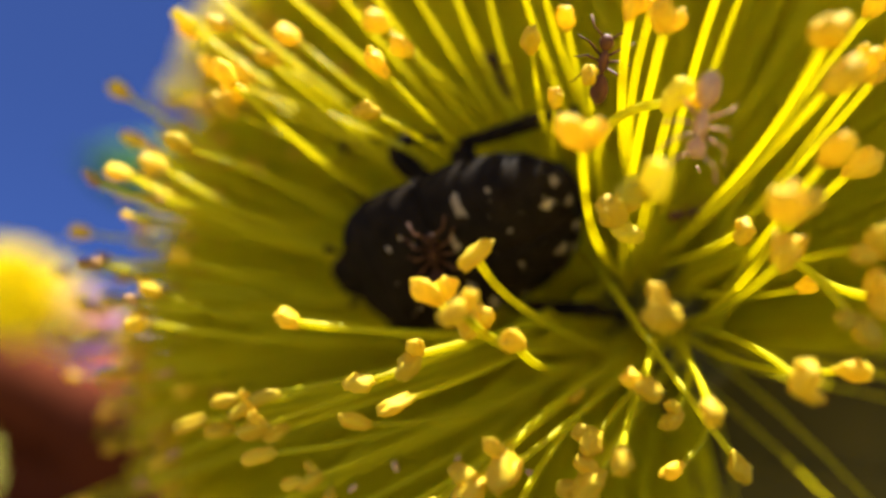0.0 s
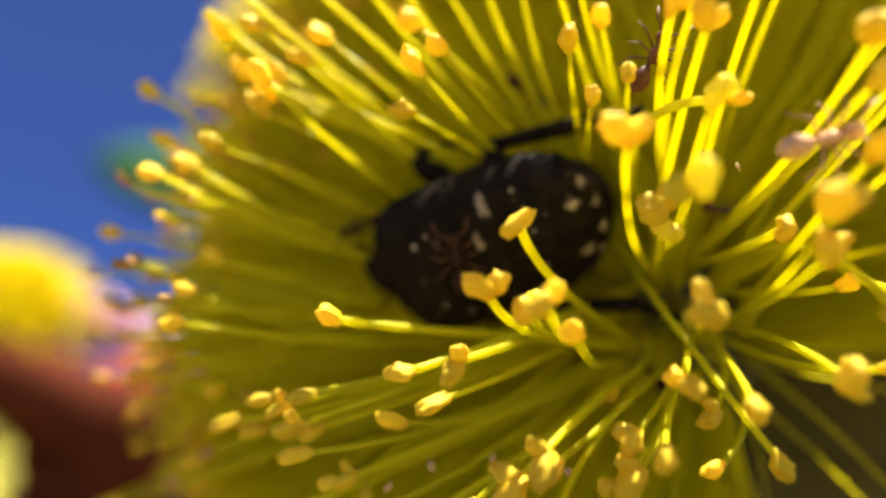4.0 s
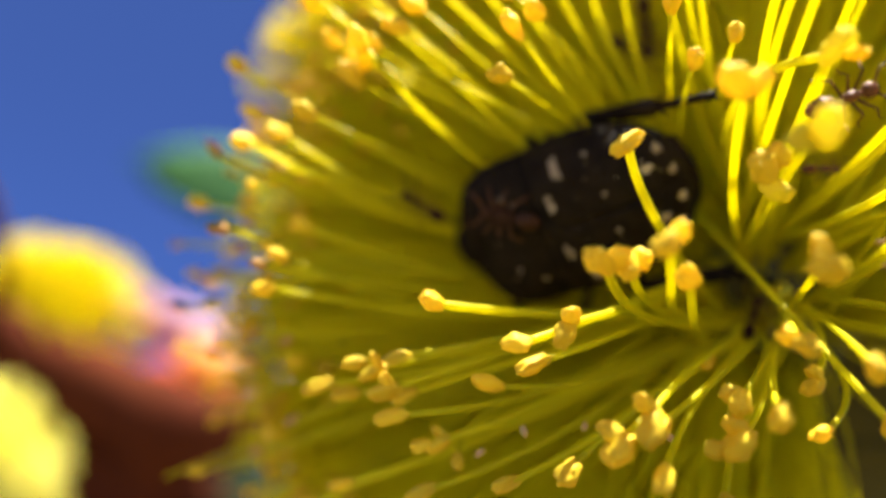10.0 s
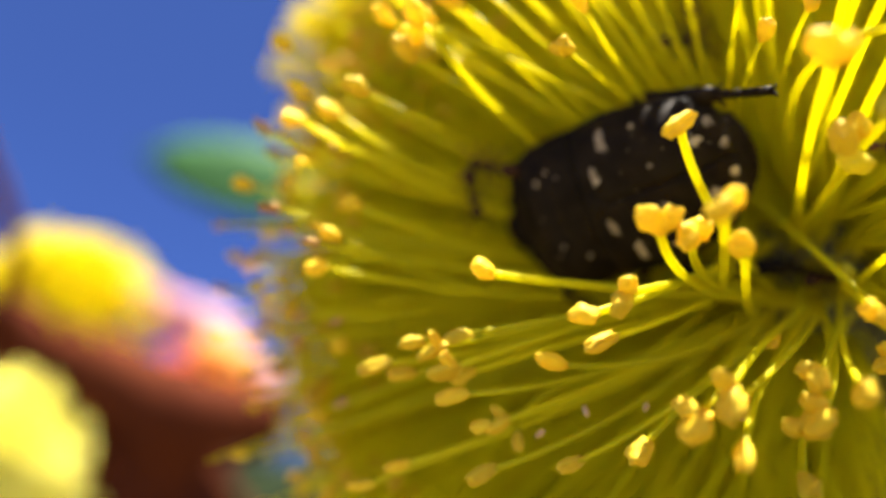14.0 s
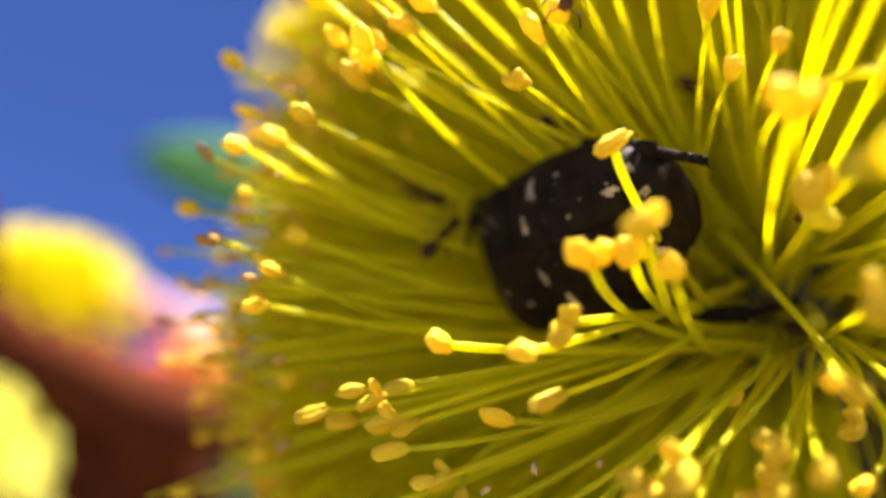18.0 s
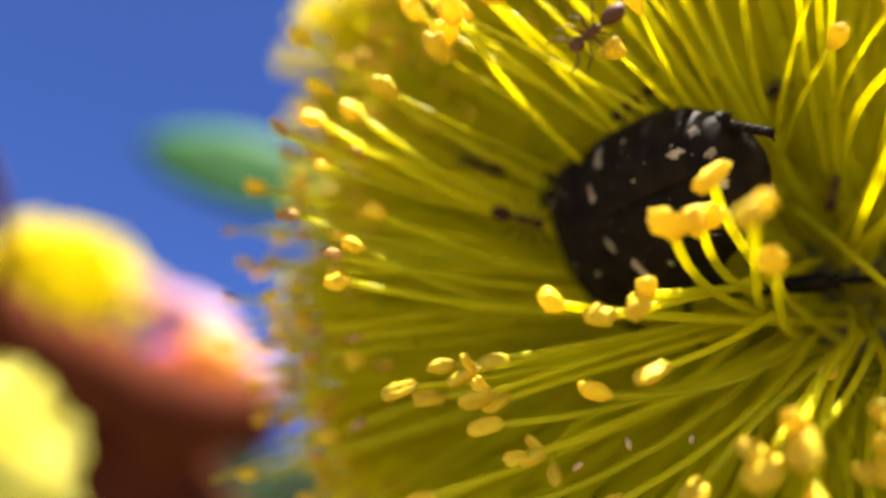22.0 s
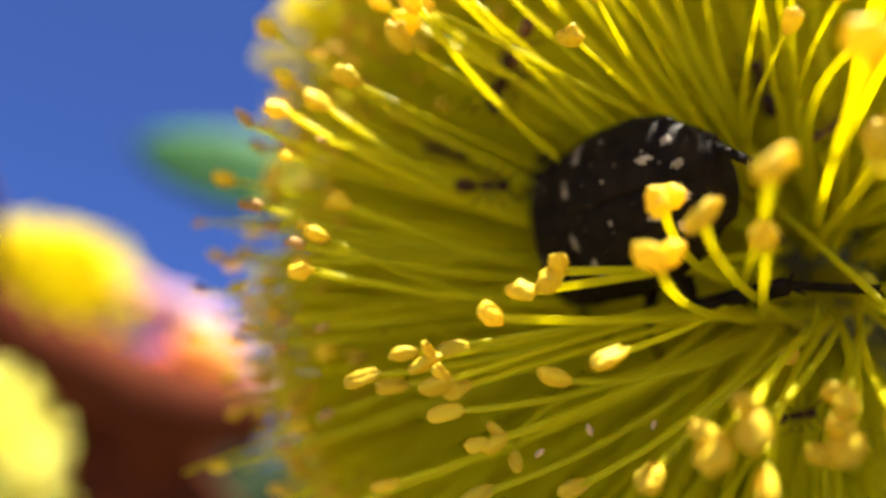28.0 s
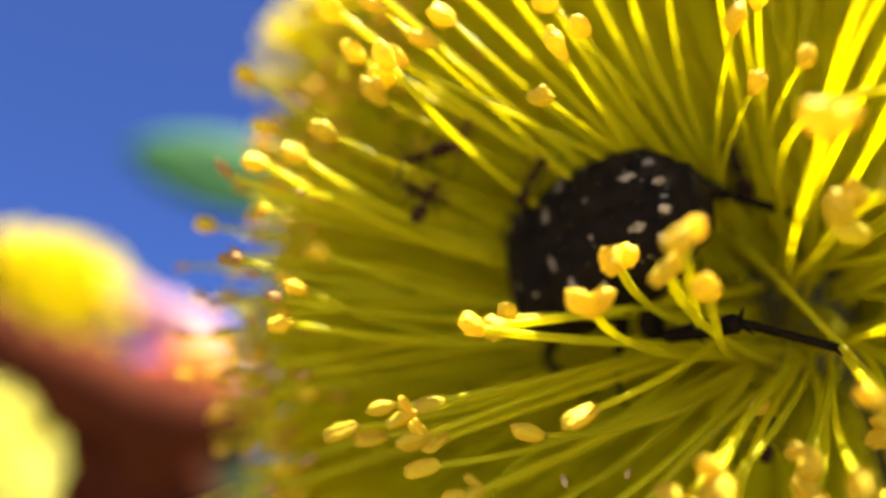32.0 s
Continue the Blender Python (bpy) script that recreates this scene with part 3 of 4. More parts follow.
def brush(name, count, seed, reach, depth, parent, thick):
    """The countless further stamens, joined."""
    fv, ff, av, af = [], [], [], []
    beans = [lump(0.66, 0.4, 0.36, 5, 7, 0.2, s, 0.12) for s in range(4)]
    for tip, rnd in many(count, seed, reach, depth, gaps=1.0):
        line = course(tip, steps=6)
        t = thick * rnd.uniform(0.75, 1.15)
        v, f = tube([p - HEART for p in line], [t * (1 - 0.4 * i / 6) for i in range(7)], 4, len(fv))
        fv += v
        ff += f
        if rnd.random() > 0.21:
            continue
        way = (line[-1] - line[-2]).normalized() + Vector((rnd.uniform(-0.5, 0.5), rnd.uniform(-0.5, 0.5), rnd.uniform(-0.5, 0.5)))
        m = aim((0, 0, 0), way.normalized(), rnd.uniform(0, 6)).to_3x3() * rnd.uniform(0.7, 1.1)
        v, f = rnd.choice(beans)
        k = len(av)
        av += [m @ Vector(p) + tip - HEART for p in v]
        af += [tuple(i + k for i in face) for face in f]
    a = part(name, mesh_of(name, fv, ff, FILAMENT_MASS), FILAMENT_MASS, parent)
    b = part("anther_mass", mesh_of("anther_mass", av, af, ANTHER_MASS), ANTHER_MASS, a)
    return tagged(a, "countless yellow-green filaments packed behind the others", kind="stuff"), tagged(b, "countless small golden anthers", kind="stuff")


brush("filament_mass", 20000, 11, 26.5, 106, flower, thick=0.105)


def cup_mesh():
    """The shallow green bowl with a raised rim from which the stamens spring."""
    verts, faces, sides = [], [], 32
    rim = [(0.0, 0.6), (1.2, 0.4), (2.8, 0.2), (4.4, 0.5), (5.4, 0.9), (6.2, 0.4), (6.3, -1.2), (5.4, -4.0), (3.4, -7.0), (1.4, -9.0)]
    side = AXIS.cross(Vector((1, 0, 0))).normalized()
    over = AXIS.cross(side)
    for r, h in rim:
        for k in range(sides):
            a = 2 * math.pi * k / sides
            rr = 1.2 * r * (1 + 0.05 * math.cos(4 * a)) + 0.01
            verts.append((side * math.cos(a) + over * math.sin(a)) * rr + AXIS * (h - 1.0))
    for i in range(len(rim) - 1):
        for k in range(sides):
            a, b = i * sides + k, i * sides + (k + 1) % sides
            faces.append((a, b, b + sides, a + sides))
    return mesh_of("cup", verts, faces, SHADED_CUP)


part("cup", cup_mesh(), SHADED_CUP, flower, "shallow yellow-green flower cup, its colour darkened for the shade at the heart")
v, f = tube(bow(Vector((0, 0, 0)), AXIS * 5, AXIS * 9 + Vector((-1.5, 0, -1.0)), 8), [0.75, 0.7, 0.62, 0.55, 0.5, 0.46, 0.44, 0.46, 0.5], 10)
part("style", mesh_of("style", v, f, STYLE), STYLE, flower, "pale green style")


# ---- the beetle: x towards its head, y to its left, z up, millimetres from the middle of its back ----
def outline(x):
    """Half width, height of the back and depth of the belly at x."""
    keys = [(-6.1, 0.15, -0.7, -1.0), (-5.8, 1.4, 0.2, -1.6), (-5.0, 2.75, 1.3, -2.2), (-3.8, 3.75, 2.1, -2.6), (-2.0, 4.35, 2.6, -2.8), (0.5, 4.6, 2.75, -2.8),
            (2.2, 4.5, 2.65, -2.7), (2.5, 4.45, 2.65, -2.6), (3.8, 4.5, 2.75, -2.5), (5.2, 4.35, 2.25, -2.3), (6.1, 3.95, 1.5, -2.1), (6.7, 3.4, 0.75, -1.9),
            (7.1, 2.75, 0.1, -1.8), (7.5, 1.9, -0.6, -1.7), (7.9, 0.9, -1.2, -1.7)]
    x = min(max(x, -6.1), 7.9)
    for (xa, *a), (xb, *b) in zip(keys, keys[1:]):
        if x <= xb:
            u = (x - xa) / (xb - xa)
            u = u * u * (3 - 2 * u) * 0.5 + u * 0.5
            return [p + (q - p) * u for p, q in zip(a, b)]


def back(x, y):
    """The height of the beetle's back at x, y."""
    w, top, _ = outline(x)
    return -0.35 + (top + 0.35) * max(0.0, 1 - abs(y / max(w, 0.01)) ** 2.3) ** 0.5


def shell_mesh(name, x0, x1, y0, y1, proud=0.0, nx=44, ny=26, thick=0.35, round_tip=0.0):
    """A plate of the back from x0 to x1 and between two shares of the width, with a rolled edge."""
    verts, faces = [], []
    for layer in (0, 1):
        for i in range(nx + 1):
            for j in range(ny + 1):
                s = y0 + (y1 - y0) * j / ny
                bend = round_tip * (s * 2 - y0 - y1) ** 2
                x = x0 + (x1 - x0) * i / nx + bend * (1 - i / nx)
                w = outline(x)[0]
                y = w * math.sin(s * math.pi / 2)
                edge = min(i, nx - i) / nx * 8
                roll = -0.08 * max(0, 1 - edge * 2) ** 2 - (0.04 * max(0, 1 - min(j, ny - j) / ny * 8) ** 2)
                z = back(x, y) + proud + roll - layer * thick
                verts.append((x, y * (1 - 0.06 * layer), z))
    step = (nx + 1) * (ny + 1)
    for i in range(nx):
        for j in range(ny):
            a = i * (ny + 1) + j
            faces.append((a, a + ny + 1, a + ny + 2, a + 1))
            faces.append((step + a, step + a + 1, step + a + ny + 2, step + a + ny + 1))
    ring = [j for j in range(ny)] + [i * (ny + 1) + ny for i in range(nx)] + [nx * (ny + 1) + j for j in range(ny, 0, -1)] + [i * (ny + 1) for i in range(nx, 0, -1)]
    for a, b in zip(ring, ring[1:] + ring[:1]):
        faces.append((a, b, b + step, a + step))
    return mesh_of(name, verts, faces, SHELL)


def mark_mesh(name, x, y, long, wide, seed, proud=0.05):
    """A ragged pale mark that follows the curve of the back."""
    rnd = random.Random(seed)
    rim, n = [], 14
    off = rnd.uniform(0, 50)
    for k in range(n):
        a = 2 * math.pi * k / n
        r = 1 + 0.85 * noise.noise(Vector((math.cos(a) * 1.7 + off, math.sin(a) * 1.7, seed)))
        rim.append((x + math.cos(a) * long / 2 * r, y + math.sin(a) * wide / 2 * r))
    flat = [(x, y)] + [(x + (px - x) * 0.6, y + (py - y) * 0.6) for px, py in rim] + rim
    verts = [(px, py, back(px, py) + proud - (0.07 if i > n else 0)) for i, (px, py) in enumerate(flat)]
    faces = []
    for k in range(n):
        b = (k + 1) % n
        faces += [(0, 1 + k, 1 + b), (1 + k, 1 + n + k, 1 + n + b, 1 + b)]
    return mesh_of(name, verts, faces, CREAM)


def belly_mesh():
    verts, faces, sides, n = [], [], 14, 24
    for i in range(n + 1):
        x = -6.0 + 13.4 * i / n
        w, top, low = outline(x)
        for k in range(sides):
            a = 2 * math.pi * k / sides
            c, s = math.cos(a), math.sin(a)
            verts.append((x, w * 0.95 * c, -0.45 + (max(0.1, top - 0.25) if s > 0 else -low - 0.3) * s * (0.6 if s > 0 else 1)))
    for i in range(n):
        for k in range(sides):
            a, b = i * sides + k, i * sides + (k + 1) % sides
            faces.append((a, a + sides, b + sides, b))
    faces += [tuple(range(sides)), tuple(n * sides + k for k in reversed(range(sides)))]
    return mesh_of("belly", verts, faces, SHELL)


beetle = thing("beetle", spot(4, 0, 3.5), "matt black flower beetle with cream flecks among the stamens", "beetle")
part("belly", belly_mesh(), SHELL, beetle)
right_wing_case = part("wing_case", shell_mesh("wing_case", -5.8, 2.3, -0.985, -0.003, 0.03, round_tip=0.12), SHELL, beetle, "black wing case with cream flecks")
left_wing_case = part("wing_case", shell_mesh("wing_case", -5.8, 2.3, 0.003, 0.985, 0.03, round_tip=0.12), SHELL, beetle, "black wing case with cream flecks")
pronotum = part("pronotum", shell_mesh("pronotum", 2.33, 7.6, -0.98, 0.98, 0.0, 32, 40), SHELL, beetle, "domed black neck shield")
part("tail_plate", mesh_of("tail_plate", *[[(v[0] - 5.2, v[1], v[2] - 0.9) for v in lump(0.95, 2.3, 1.3, 12, 20)[0]], lump(0.95, 2.3, 1.3, 12, 20)[1]], SHELL), SHELL, beetle, "flecked tail plate")
v, f = lump(1.15, 1.35, 0.6, 8, 14, 0, 3, 0.05)
part("head", mesh_of("head", [(x + 7.7, y, z - 1.1 - 0.45 * x) for x, y, z in v], f, SHELL), SHELL, beetle)
v, f = lump(0.6, 0.5, 0.12, 6, 10, 0, 4, 0.02)
part("scutellum", mesh_of("scutellum", [(1.75 - x, y * (1.4 if x < 0 else 0.7), z + back(1.75, 0) + 0.02) for x, y, z in v], f, SHELL), SHELL, beetle)
for side in (-1, 1):
    v, f = lump(0.24, 0.2, 0.24, 6, 8, 0, 5, 0)
    part("eye", mesh_of("eye", [(x + 7.6, y + side * 1.3, z - 1.0) for x, y, z in v], f, ANT_DARK), ANT_DARK, beetle)
    v, f = tube([Vector((7.9, side * 0.9, -1.6)), Vector((7.9, side * 1.5, -1.5)), Vector((8.3, side * 1.9, -1.5)), Vector((8.6, side * 2.0, -1.6))], [0.1, 0.09, 0.2, 0.16], 6)
    part("antenna", mesh_of("antenna", v, f, LIMB), LIMB, beetle)
MARKS = [(1.35, 1.4, 0.5, 0.95), (0.55, 3.1, 0.55, 1.3), (-1.55, 1.05, 0.28, 0.3), (-3.9, 1.4, 0.75, 0.5), (-5.1, 0.75, 0.5, 0.6), (-4.7, 2.1, 0.45, 0.6), (-1.2, 3.3, 0.3, 0.3)]
for n, (x, y, long, wide) in enumerate(MARKS):
    for side in (-1, 1):
        ragged = 40 + n * 2 + (side + 1) // 2
        part("fleck", mark_mesh("fleck", x, side * y, long * (1.35 if n in (0, 1, 3) else 1.15), wide * (1.35 if n in (0, 1, 3) else 1.15), ragged), CREAM, right_wing_case if side < 0 else left_wing_case, "ragged cream fleck")
for n, (x, y, size) in enumerate(((4.7, -2.3, 0.3), (4.4, 1.5, 0.24), (3.4, -2.2, 0.2), (3.2, 2.4, 0.26), (5.0, -0.3, 0.14), (3.9, -2.7, 0.22), (4.9, 2.0, 0.18))):
    part("fleck", mark_mesh("fleck", x, y, size, size, 80 + n), CREAM, pronotum, "small cream speck")
dust = random.Random(5)
for n in range(26):
    x, y = dust.uniform(-5.0, 0.5), dust.uniform(-3.2, 3.2)
    if abs(y) < outline(x)[0] * 0.85:
        size = dust.uniform(0.05, 0.13)
        part("speck", mark_mesh("speck", x, y, size * dust.uniform(0.7, 1.8), size, 120 + n, 0.045), DOWN, right_wing_case if y < 0 else left_wing_case)


def leg(hip, knee, ankle, toe, thick):
    """Thigh, shin with spines and jointed foot; the whole leg turns about its hip."""
    hip, knee, ankle, toe = (Vector(p) for p in (hip, knee, ankle, toe))
    span = knee - hip
    v, f = tube([span * u for u in (0, 0.15, 0.45, 0.75, 0.92, 1)], [thick * k for k in (0.5, 0.85, 1.12, 1.0, 0.75, 0.35)], 10)
    thigh = part("leg", mesh_of("leg", v, f, LIMB), LIMB, beetle)
    thigh.matrix_basis = Matrix.Translation(hip * MM)
    line = [knee + (ankle - knee) * u for u in (-0.04, 0.04, 0.3, 0.7, 0.95, 1)]
    v, f = tube([p - hip for p in line], [thick * k for k in (0.3, 0.55, 0.58, 0.68, 0.72, 0.4)], 10)
    way = (ankle - knee).normalized()
    for u, s in ((0.45, 1), (0.72, -1), (0.98, 1), (0.98, -1)):
        p = knee + (ankle - knee) * u - hip
        tip = p + (way.cross(Vector((0.2, 0.3, 0.9))).normalized() * s + way * 0.9) * thick * 1.0
        sv, sf = tube([p, tip], [thick * 0.3, 0.02], 5, len(v))
        v += sv
        f += sf
    part("shin", mesh_of("shin", v, f, LIMB), LIMB, thigh)
    v, f = [], []
    for i in range(5):
        a, b = ankle + (toe - ankle) * i / 5, ankle + (toe - ankle) * (i + 1.05) / 5
        sv, sf = tube([a - hip, b - hip], [thick * 0.3, thick * 0.36], 6, len(v))
        v += sv
        f += sf
    for s in (-1, 1):
        sv, sf = tube([toe - hip, toe - hip + (toe - ankle).normalized() * 0.5 + Vector((0.1, 0.3 * s, 0.1))], [thick * 0.22, 0.03], 5, len(v))
        v += sv
        f += sf
    part("foot", mesh_of("foot", v, f, LIMB), LIMB, thigh)
    return thigh


fore_right = leg((4.6, -2.8, -1.8), (5.2, -5.3, 0.3), (6.2, -3.1, 1.3), (6.7, -2.2, 1.7), 0.4)
fore_left = leg((5.4, 2.4, -1.6), (7.0, 4.6, -1.4), (6.2, 5.8, -2.2), (6.0, 6.6, -3.0), 0.4)
mid_right = leg((1.6, -3.2, -2.0), (3.3, -4.9, -3.6), (2.1, -5.2, -3.9), (0.6, -4.8, -3.8), 0.62)
leg((1.2, 3.2, -2.2), (2.2, 5.4, -2.4), (3.2, 6.6, -3.0), (3.4, 7.8, -3.6), 0.4)
hind_right = leg((-0.6, -3.0, -2.0), (-0.8, -4.7, -2.1), (-5.7, -4.1, -1.8), (-8.9, -3.8, -1.2), 0.7)
hind_left = leg((-1.0, 3.0, -1.6), (-0.9, 5.6, -1.8), (-6.3, 5.8, -2.4), (-8.1, 7.2, -5.9), 0.66)


# ---- ants ----
def ant(mat, size, label, limbs=None):
    """x towards its head."""
    root = thing("ant", spot(0, 0, 0), label, "ant", "ants on the flower")
    for name, at, radii in (("gaster", (-1.15, 0, 0.42), (0.72, 0.46, 0.46)), ("waist", (-0.42, 0, 0.34), (0.2, 0.13, 0.18)),
                            ("thorax", (0.22, 0, 0.42), (0.6, 0.27, 0.28)), ("head", (1.12, 0, 0.42), (0.42, 0.38, 0.28))):
        v, f = lump(*radii, 7, 10, 0, 9, 0.04)
        part(name, mesh_of(name, [tuple((c + o) * size for c, o in zip(p, at)) for p in v], f, mat), mat, root)
    for side in (-1, 1):
        line = [Vector((1.35, side * 0.2, 0.5)), Vector((1.7, side * 0.75, 0.7)), Vector((2.3, side * 0.95, 0.5))]
        v, f = tube([p * size for p in line], [0.06 * size, 0.05 * size, 0.06 * size], 5)
        part("antenna", mesh_of("antenna", v, f, limbs or mat), limbs or mat, root)
        for x, reach in ((0.55, 0.9), (0.25, 0.1), (-0.05, -0.9)):
            line = [Vector((x, side * 0.2, 0.3)), Vector((x + reach * 0.5, side * 0.95, 0.75)), Vector((x + reach * 0.85, side * 1.2, 0.05)), Vector((x + reach * 1.0, side * 1.4, 0.0))]
            v, f = tube([p * size for p in line], [0.07 * size, 0.05 * size, 0.035 * size, 0.025 * size], 5)
            part("leg", mesh_of("leg", v, f, limbs or mat), limbs or mat, root)
    return root


ANTS = [
    ant(ANT_TAN, 1.05, "light brown ant climbing the front stamens"),
    ant(ANT_BROWN, 0.95, "brown ant among the upper stamens"),
    ant(ANT_BROWN, 0.85, "brown ant crossing the tips of the upper stamens"),
    ant(ANT_DARK, 0.9, "dark ant deep between the filaments"),
    ant(ANT_DARK, 0.9, "dark ant on the wall of filaments by the beetle"),
    ant(ANT_DARK, 1.0, "dark ant walking down the wall of filaments"),
    ant(ANT_DARK, 0.95, "dark ant on the upper filaments"),
    ant(ANT_DARK, 0.75, "dark ant in the shade below the beetle"),
    ant(ANT_BROWN, 0.6, "dark ant on the filaments beyond the beetle"),
    ant(ANT_DARK, 1.0, "dark ant with paler legs riding on the beetle", ANT_BROWN),
]

# ---- behind the flower ----
def tuft(name, label, middle, size, count, fil, seed, way=(0, -1, 0.2), spread=1.0, thick=0.45, knob=2.0, ragged=0.8):
    """A flower farther off: a cup with a brush of stamens."""
    rnd = random.Random(seed)
    ob = thing(name, spot(*middle), label, "flower", "flowers farther off")
    ax = Vector(way).normalized()
    verts, faces = [], []
    for _ in range(count):
        d = (ax * rnd.uniform(0.05, 1.0) + spread * Vector((rnd.gauss(0, 0.6), rnd.gauss(0, 0.6), rnd.gauss(0, 0.6)))).normalized()
        if d.dot(ax) < -0.1:
            d -= 2 * d.dot(ax) * ax
        reach = size * rnd.uniform(ragged, 1.05)
        v, f = tube(bow(d * size * 0.12, d * reach * 0.5 + ax * size * 0.12, d * reach, 4), [thick * 0.7, thick * 0.7, thick * 0.65, thick * 0.8, thick * knob], 5, len(verts))
        verts += v
        faces += f
    tagged(part("stamen_mass", mesh_of("stamen_mass", verts, faces, fil), fil, ob), kind="stuff")
    v, f = lump(size * 0.3, size * 0.24, size * 0.24, 8, 12, 0, seed, 0.05)
    cup = part("cup", mesh_of("cup", v, f, SHADED_CUP), SHADED_CUP, ob)
    cup.matrix_basis = aim(ax * -size * 0.12, ax)
    return ob


def leaf(m, long, wide, label, mat=LEAF):
    verts, faces, n = [], [], 16
    for layer in (0, 1):
        for i in range(n + 1):
            u = i / n
            w = wide / 2 * math.sin(math.pi * min(1, u * 0.96 + 0.03)) ** 0.55
            for k in (-1, -0.5, 0, 0.5, 1):
                verts.append((long * u, w * k, 1.2 * abs(k) * w / wide - layer * 0.5 + 3 * math.sin(u * 2.4)))
    step = (n + 1) * 5
    for i in range(n):
        for k in range(4):
            a = i * 5 + k
            faces += [(a, a + 5, a + 6, a + 1), (step + a, step + a + 1, step + a + 6, step + a + 5)]
        for k in (0, 4):
            a = i * 5 + k
            faces.append((a, a + step, a + step + 5, a + 5) if k == 0 else (a, a + 5, a + step + 5, a + step))
    made = thing("leaf", m, label, "leaf")
    part("blade", mesh_of("blade", verts, faces, mat), mat, made)
    rib = [Vector((long * u, 0, 3 * math.sin(u * 2.4) - 0.1)) for u in (-0.08, 0.1, 0.25, 0.4, 0.55, 0.7, 0.85, 0.97)]
    v, f = tube(rib, [0.9, 0.85, 0.8, 0.7, 0.6, 0.5, 0.4, 0.25], 6)
    part("midrib", mesh_of("midrib", v, f, mat), mat, made)
    return made


tuft("distant_flower", "bright yellow flower on the next twig", (-107, 154, -21), 28, 900, FAR_YELLOW, 1, way=(0.0, -0.6, 0.8), spread=0.8, ragged=0.62)
tuft("distant_flower", "pale yellow flower low beside the red twig", (-73, 70, -31), 15.2, 2600, FAR_CREAM, 2, thick=0.13, knob=1.5, ragged=0.5)
tuft("distant_flower", "yellow flower beyond the thin red twig", (-147, 156, -6), 18, 500, FAR_YELLOW, 4)
tuft("neighbour_flower", "yellow flower close behind the beetle's flower", (4, 50, 16), 30, 1600, FAR_YELLOW, 3, spread=1.2, thick=0.4, knob=1.1)


def bud(label, middle, long, wide, mat, tilt, seed):
    """A pointed bud with its cap and the cup that holds it."""
    ob = thing("flower_bud", spot(*middle, 0, tilt, 20), label, "bud", "buds farther off")
    v, f = lump(long / 2, wide / 2, wide / 2, 10, 14, 0.0, seed, 0.08)
    part("cap", mesh_of("cap", [(x, y * (1 - 0.35 * x / long), z * (1 - 0.35 * x / long)) for x, y, z in v], f, mat), mat, ob)
    v, f = lump(long * 0.28, wide * 0.42, wide * 0.42, 8, 12, 0, seed + 1, 0.05)
    part("cup", mesh_of("cup", [(x - long * 0.42, y, z) for x, y, z in v], f, mat), mat, ob)
    return ob


def twig(label, line, radii):
    pts = [Vector(p) for p in line]
    fine = []
    for i in range(len(pts) - 1):
        a, b, c, d = pts[max(i - 1, 0)], pts[i], pts[i + 1], pts[min(i + 2, len(pts) - 1)]
        for u in (0, 0.25, 0.5, 0.75):
            fine.append(0.5 * (2 * b + (c - a) * u + (2 * a - 5 * b + 4 * c - d) * u * u + (3 * b - a - 3 * c + d) * u ** 3))
    fine.append(pts[-1])
    n = len(fine) - 1
    thick = [radii[i // 4] + (radii[min(i // 4 + 1, len(radii) - 1)] - radii[i // 4]) * (i % 4) / 4 + 0.5 * noise.noise(Vector((i * 0.5, radii[0], 0))) for i in range(n + 1)]
    ob = thing("twig", spot(*pts[0]), label, "twig")
    v, f = tube([p - pts[0] for p in fine], thick, 12)
    part("stem", mesh_of("stem", v, f, RED_BARK), RED_BARK, ob)
    # The swollen rings where leaves once sat.
    for i in range(3, n - 2, 4):
        way = (fine[i + 1] - fine[i]).normalized()
        ring = [fine[i] - pts[0] + way * (u * thick[i] * 0.5) for u in (-1, -0.5, 0, 0.5, 1)]
        v, f = tube(ring, [thick[i] * k for k in (0.9, 1.07, 1.12, 1.06, 0.9)], 12)
        part("knot", mesh_of("knot", v, f, RED_BARK), RED_BARK, ob)
    return ob


bud("pink bud on the next twig", (-80, 160, -16), 25, 12, PINK, 32, 31)
bud("pale pink bud tip beside the yellow flower", (-69, 162, -20), 18, 11, LILAC, 35, 35)
bud("orange bud under the pink one", (-63, 153, -28.5), 17, 14, ORANGE, 30, 32)
bud("small coral bud against the red twig", (-73, 147, -28), 9, 8, CORAL, 20, 34)
bud("pale bud beside the orange one", (-55, 158, -31), 20, 7, LILAC, 16, 33)
twig("dark red twig, thick where the buds sit and thin above", [(-93, 92, 31), (-90, 98, 14), (-92, 108, -0), (-100, 118, -10), (-105, 128, -17), (-88, 139, -29), (-69, 140, -38), (-47, 142, -39)], (1.2, 1.4, 1.6, 1.8, 8.0, 10.0, 10.0, 7.0))
twig("dark red stem of the bush that carries the thick twig", [(-69, 140, -37), (-79, 150, -53), (-83, 152, -68), (-85, 150, -99), (-95, -153, -612), (-115, -647, -1459)], (11.0, 10.0, 13.0, 14.0, 16.0, 20.0))
twig("thin red stalk that carries the pale flower", [(-75, 74, -34), (-94, 110, -52), (-87, 148, -55)], (1.5, 1.8, 2.5))
twig("thin red stalk of a shaded leaf", [(-119, 190, -94), (-105, 172, -98), (-84, 150, -95)], (1.2, 1.4, 2.5))
twig("dark red twig low behind the pale flower", [(-122, 150, -37), (-96, 150, -50), (-78, 151, -62), (-59, 152, -84)], (12.0, 14.0, 14.0, 12.0))
leaf(spot(*(-119, 190, -93), 70, 30, 20), 90, 40, "leaf low behind the twigs, its shade put into a dark colour", SHADED_LEAF)
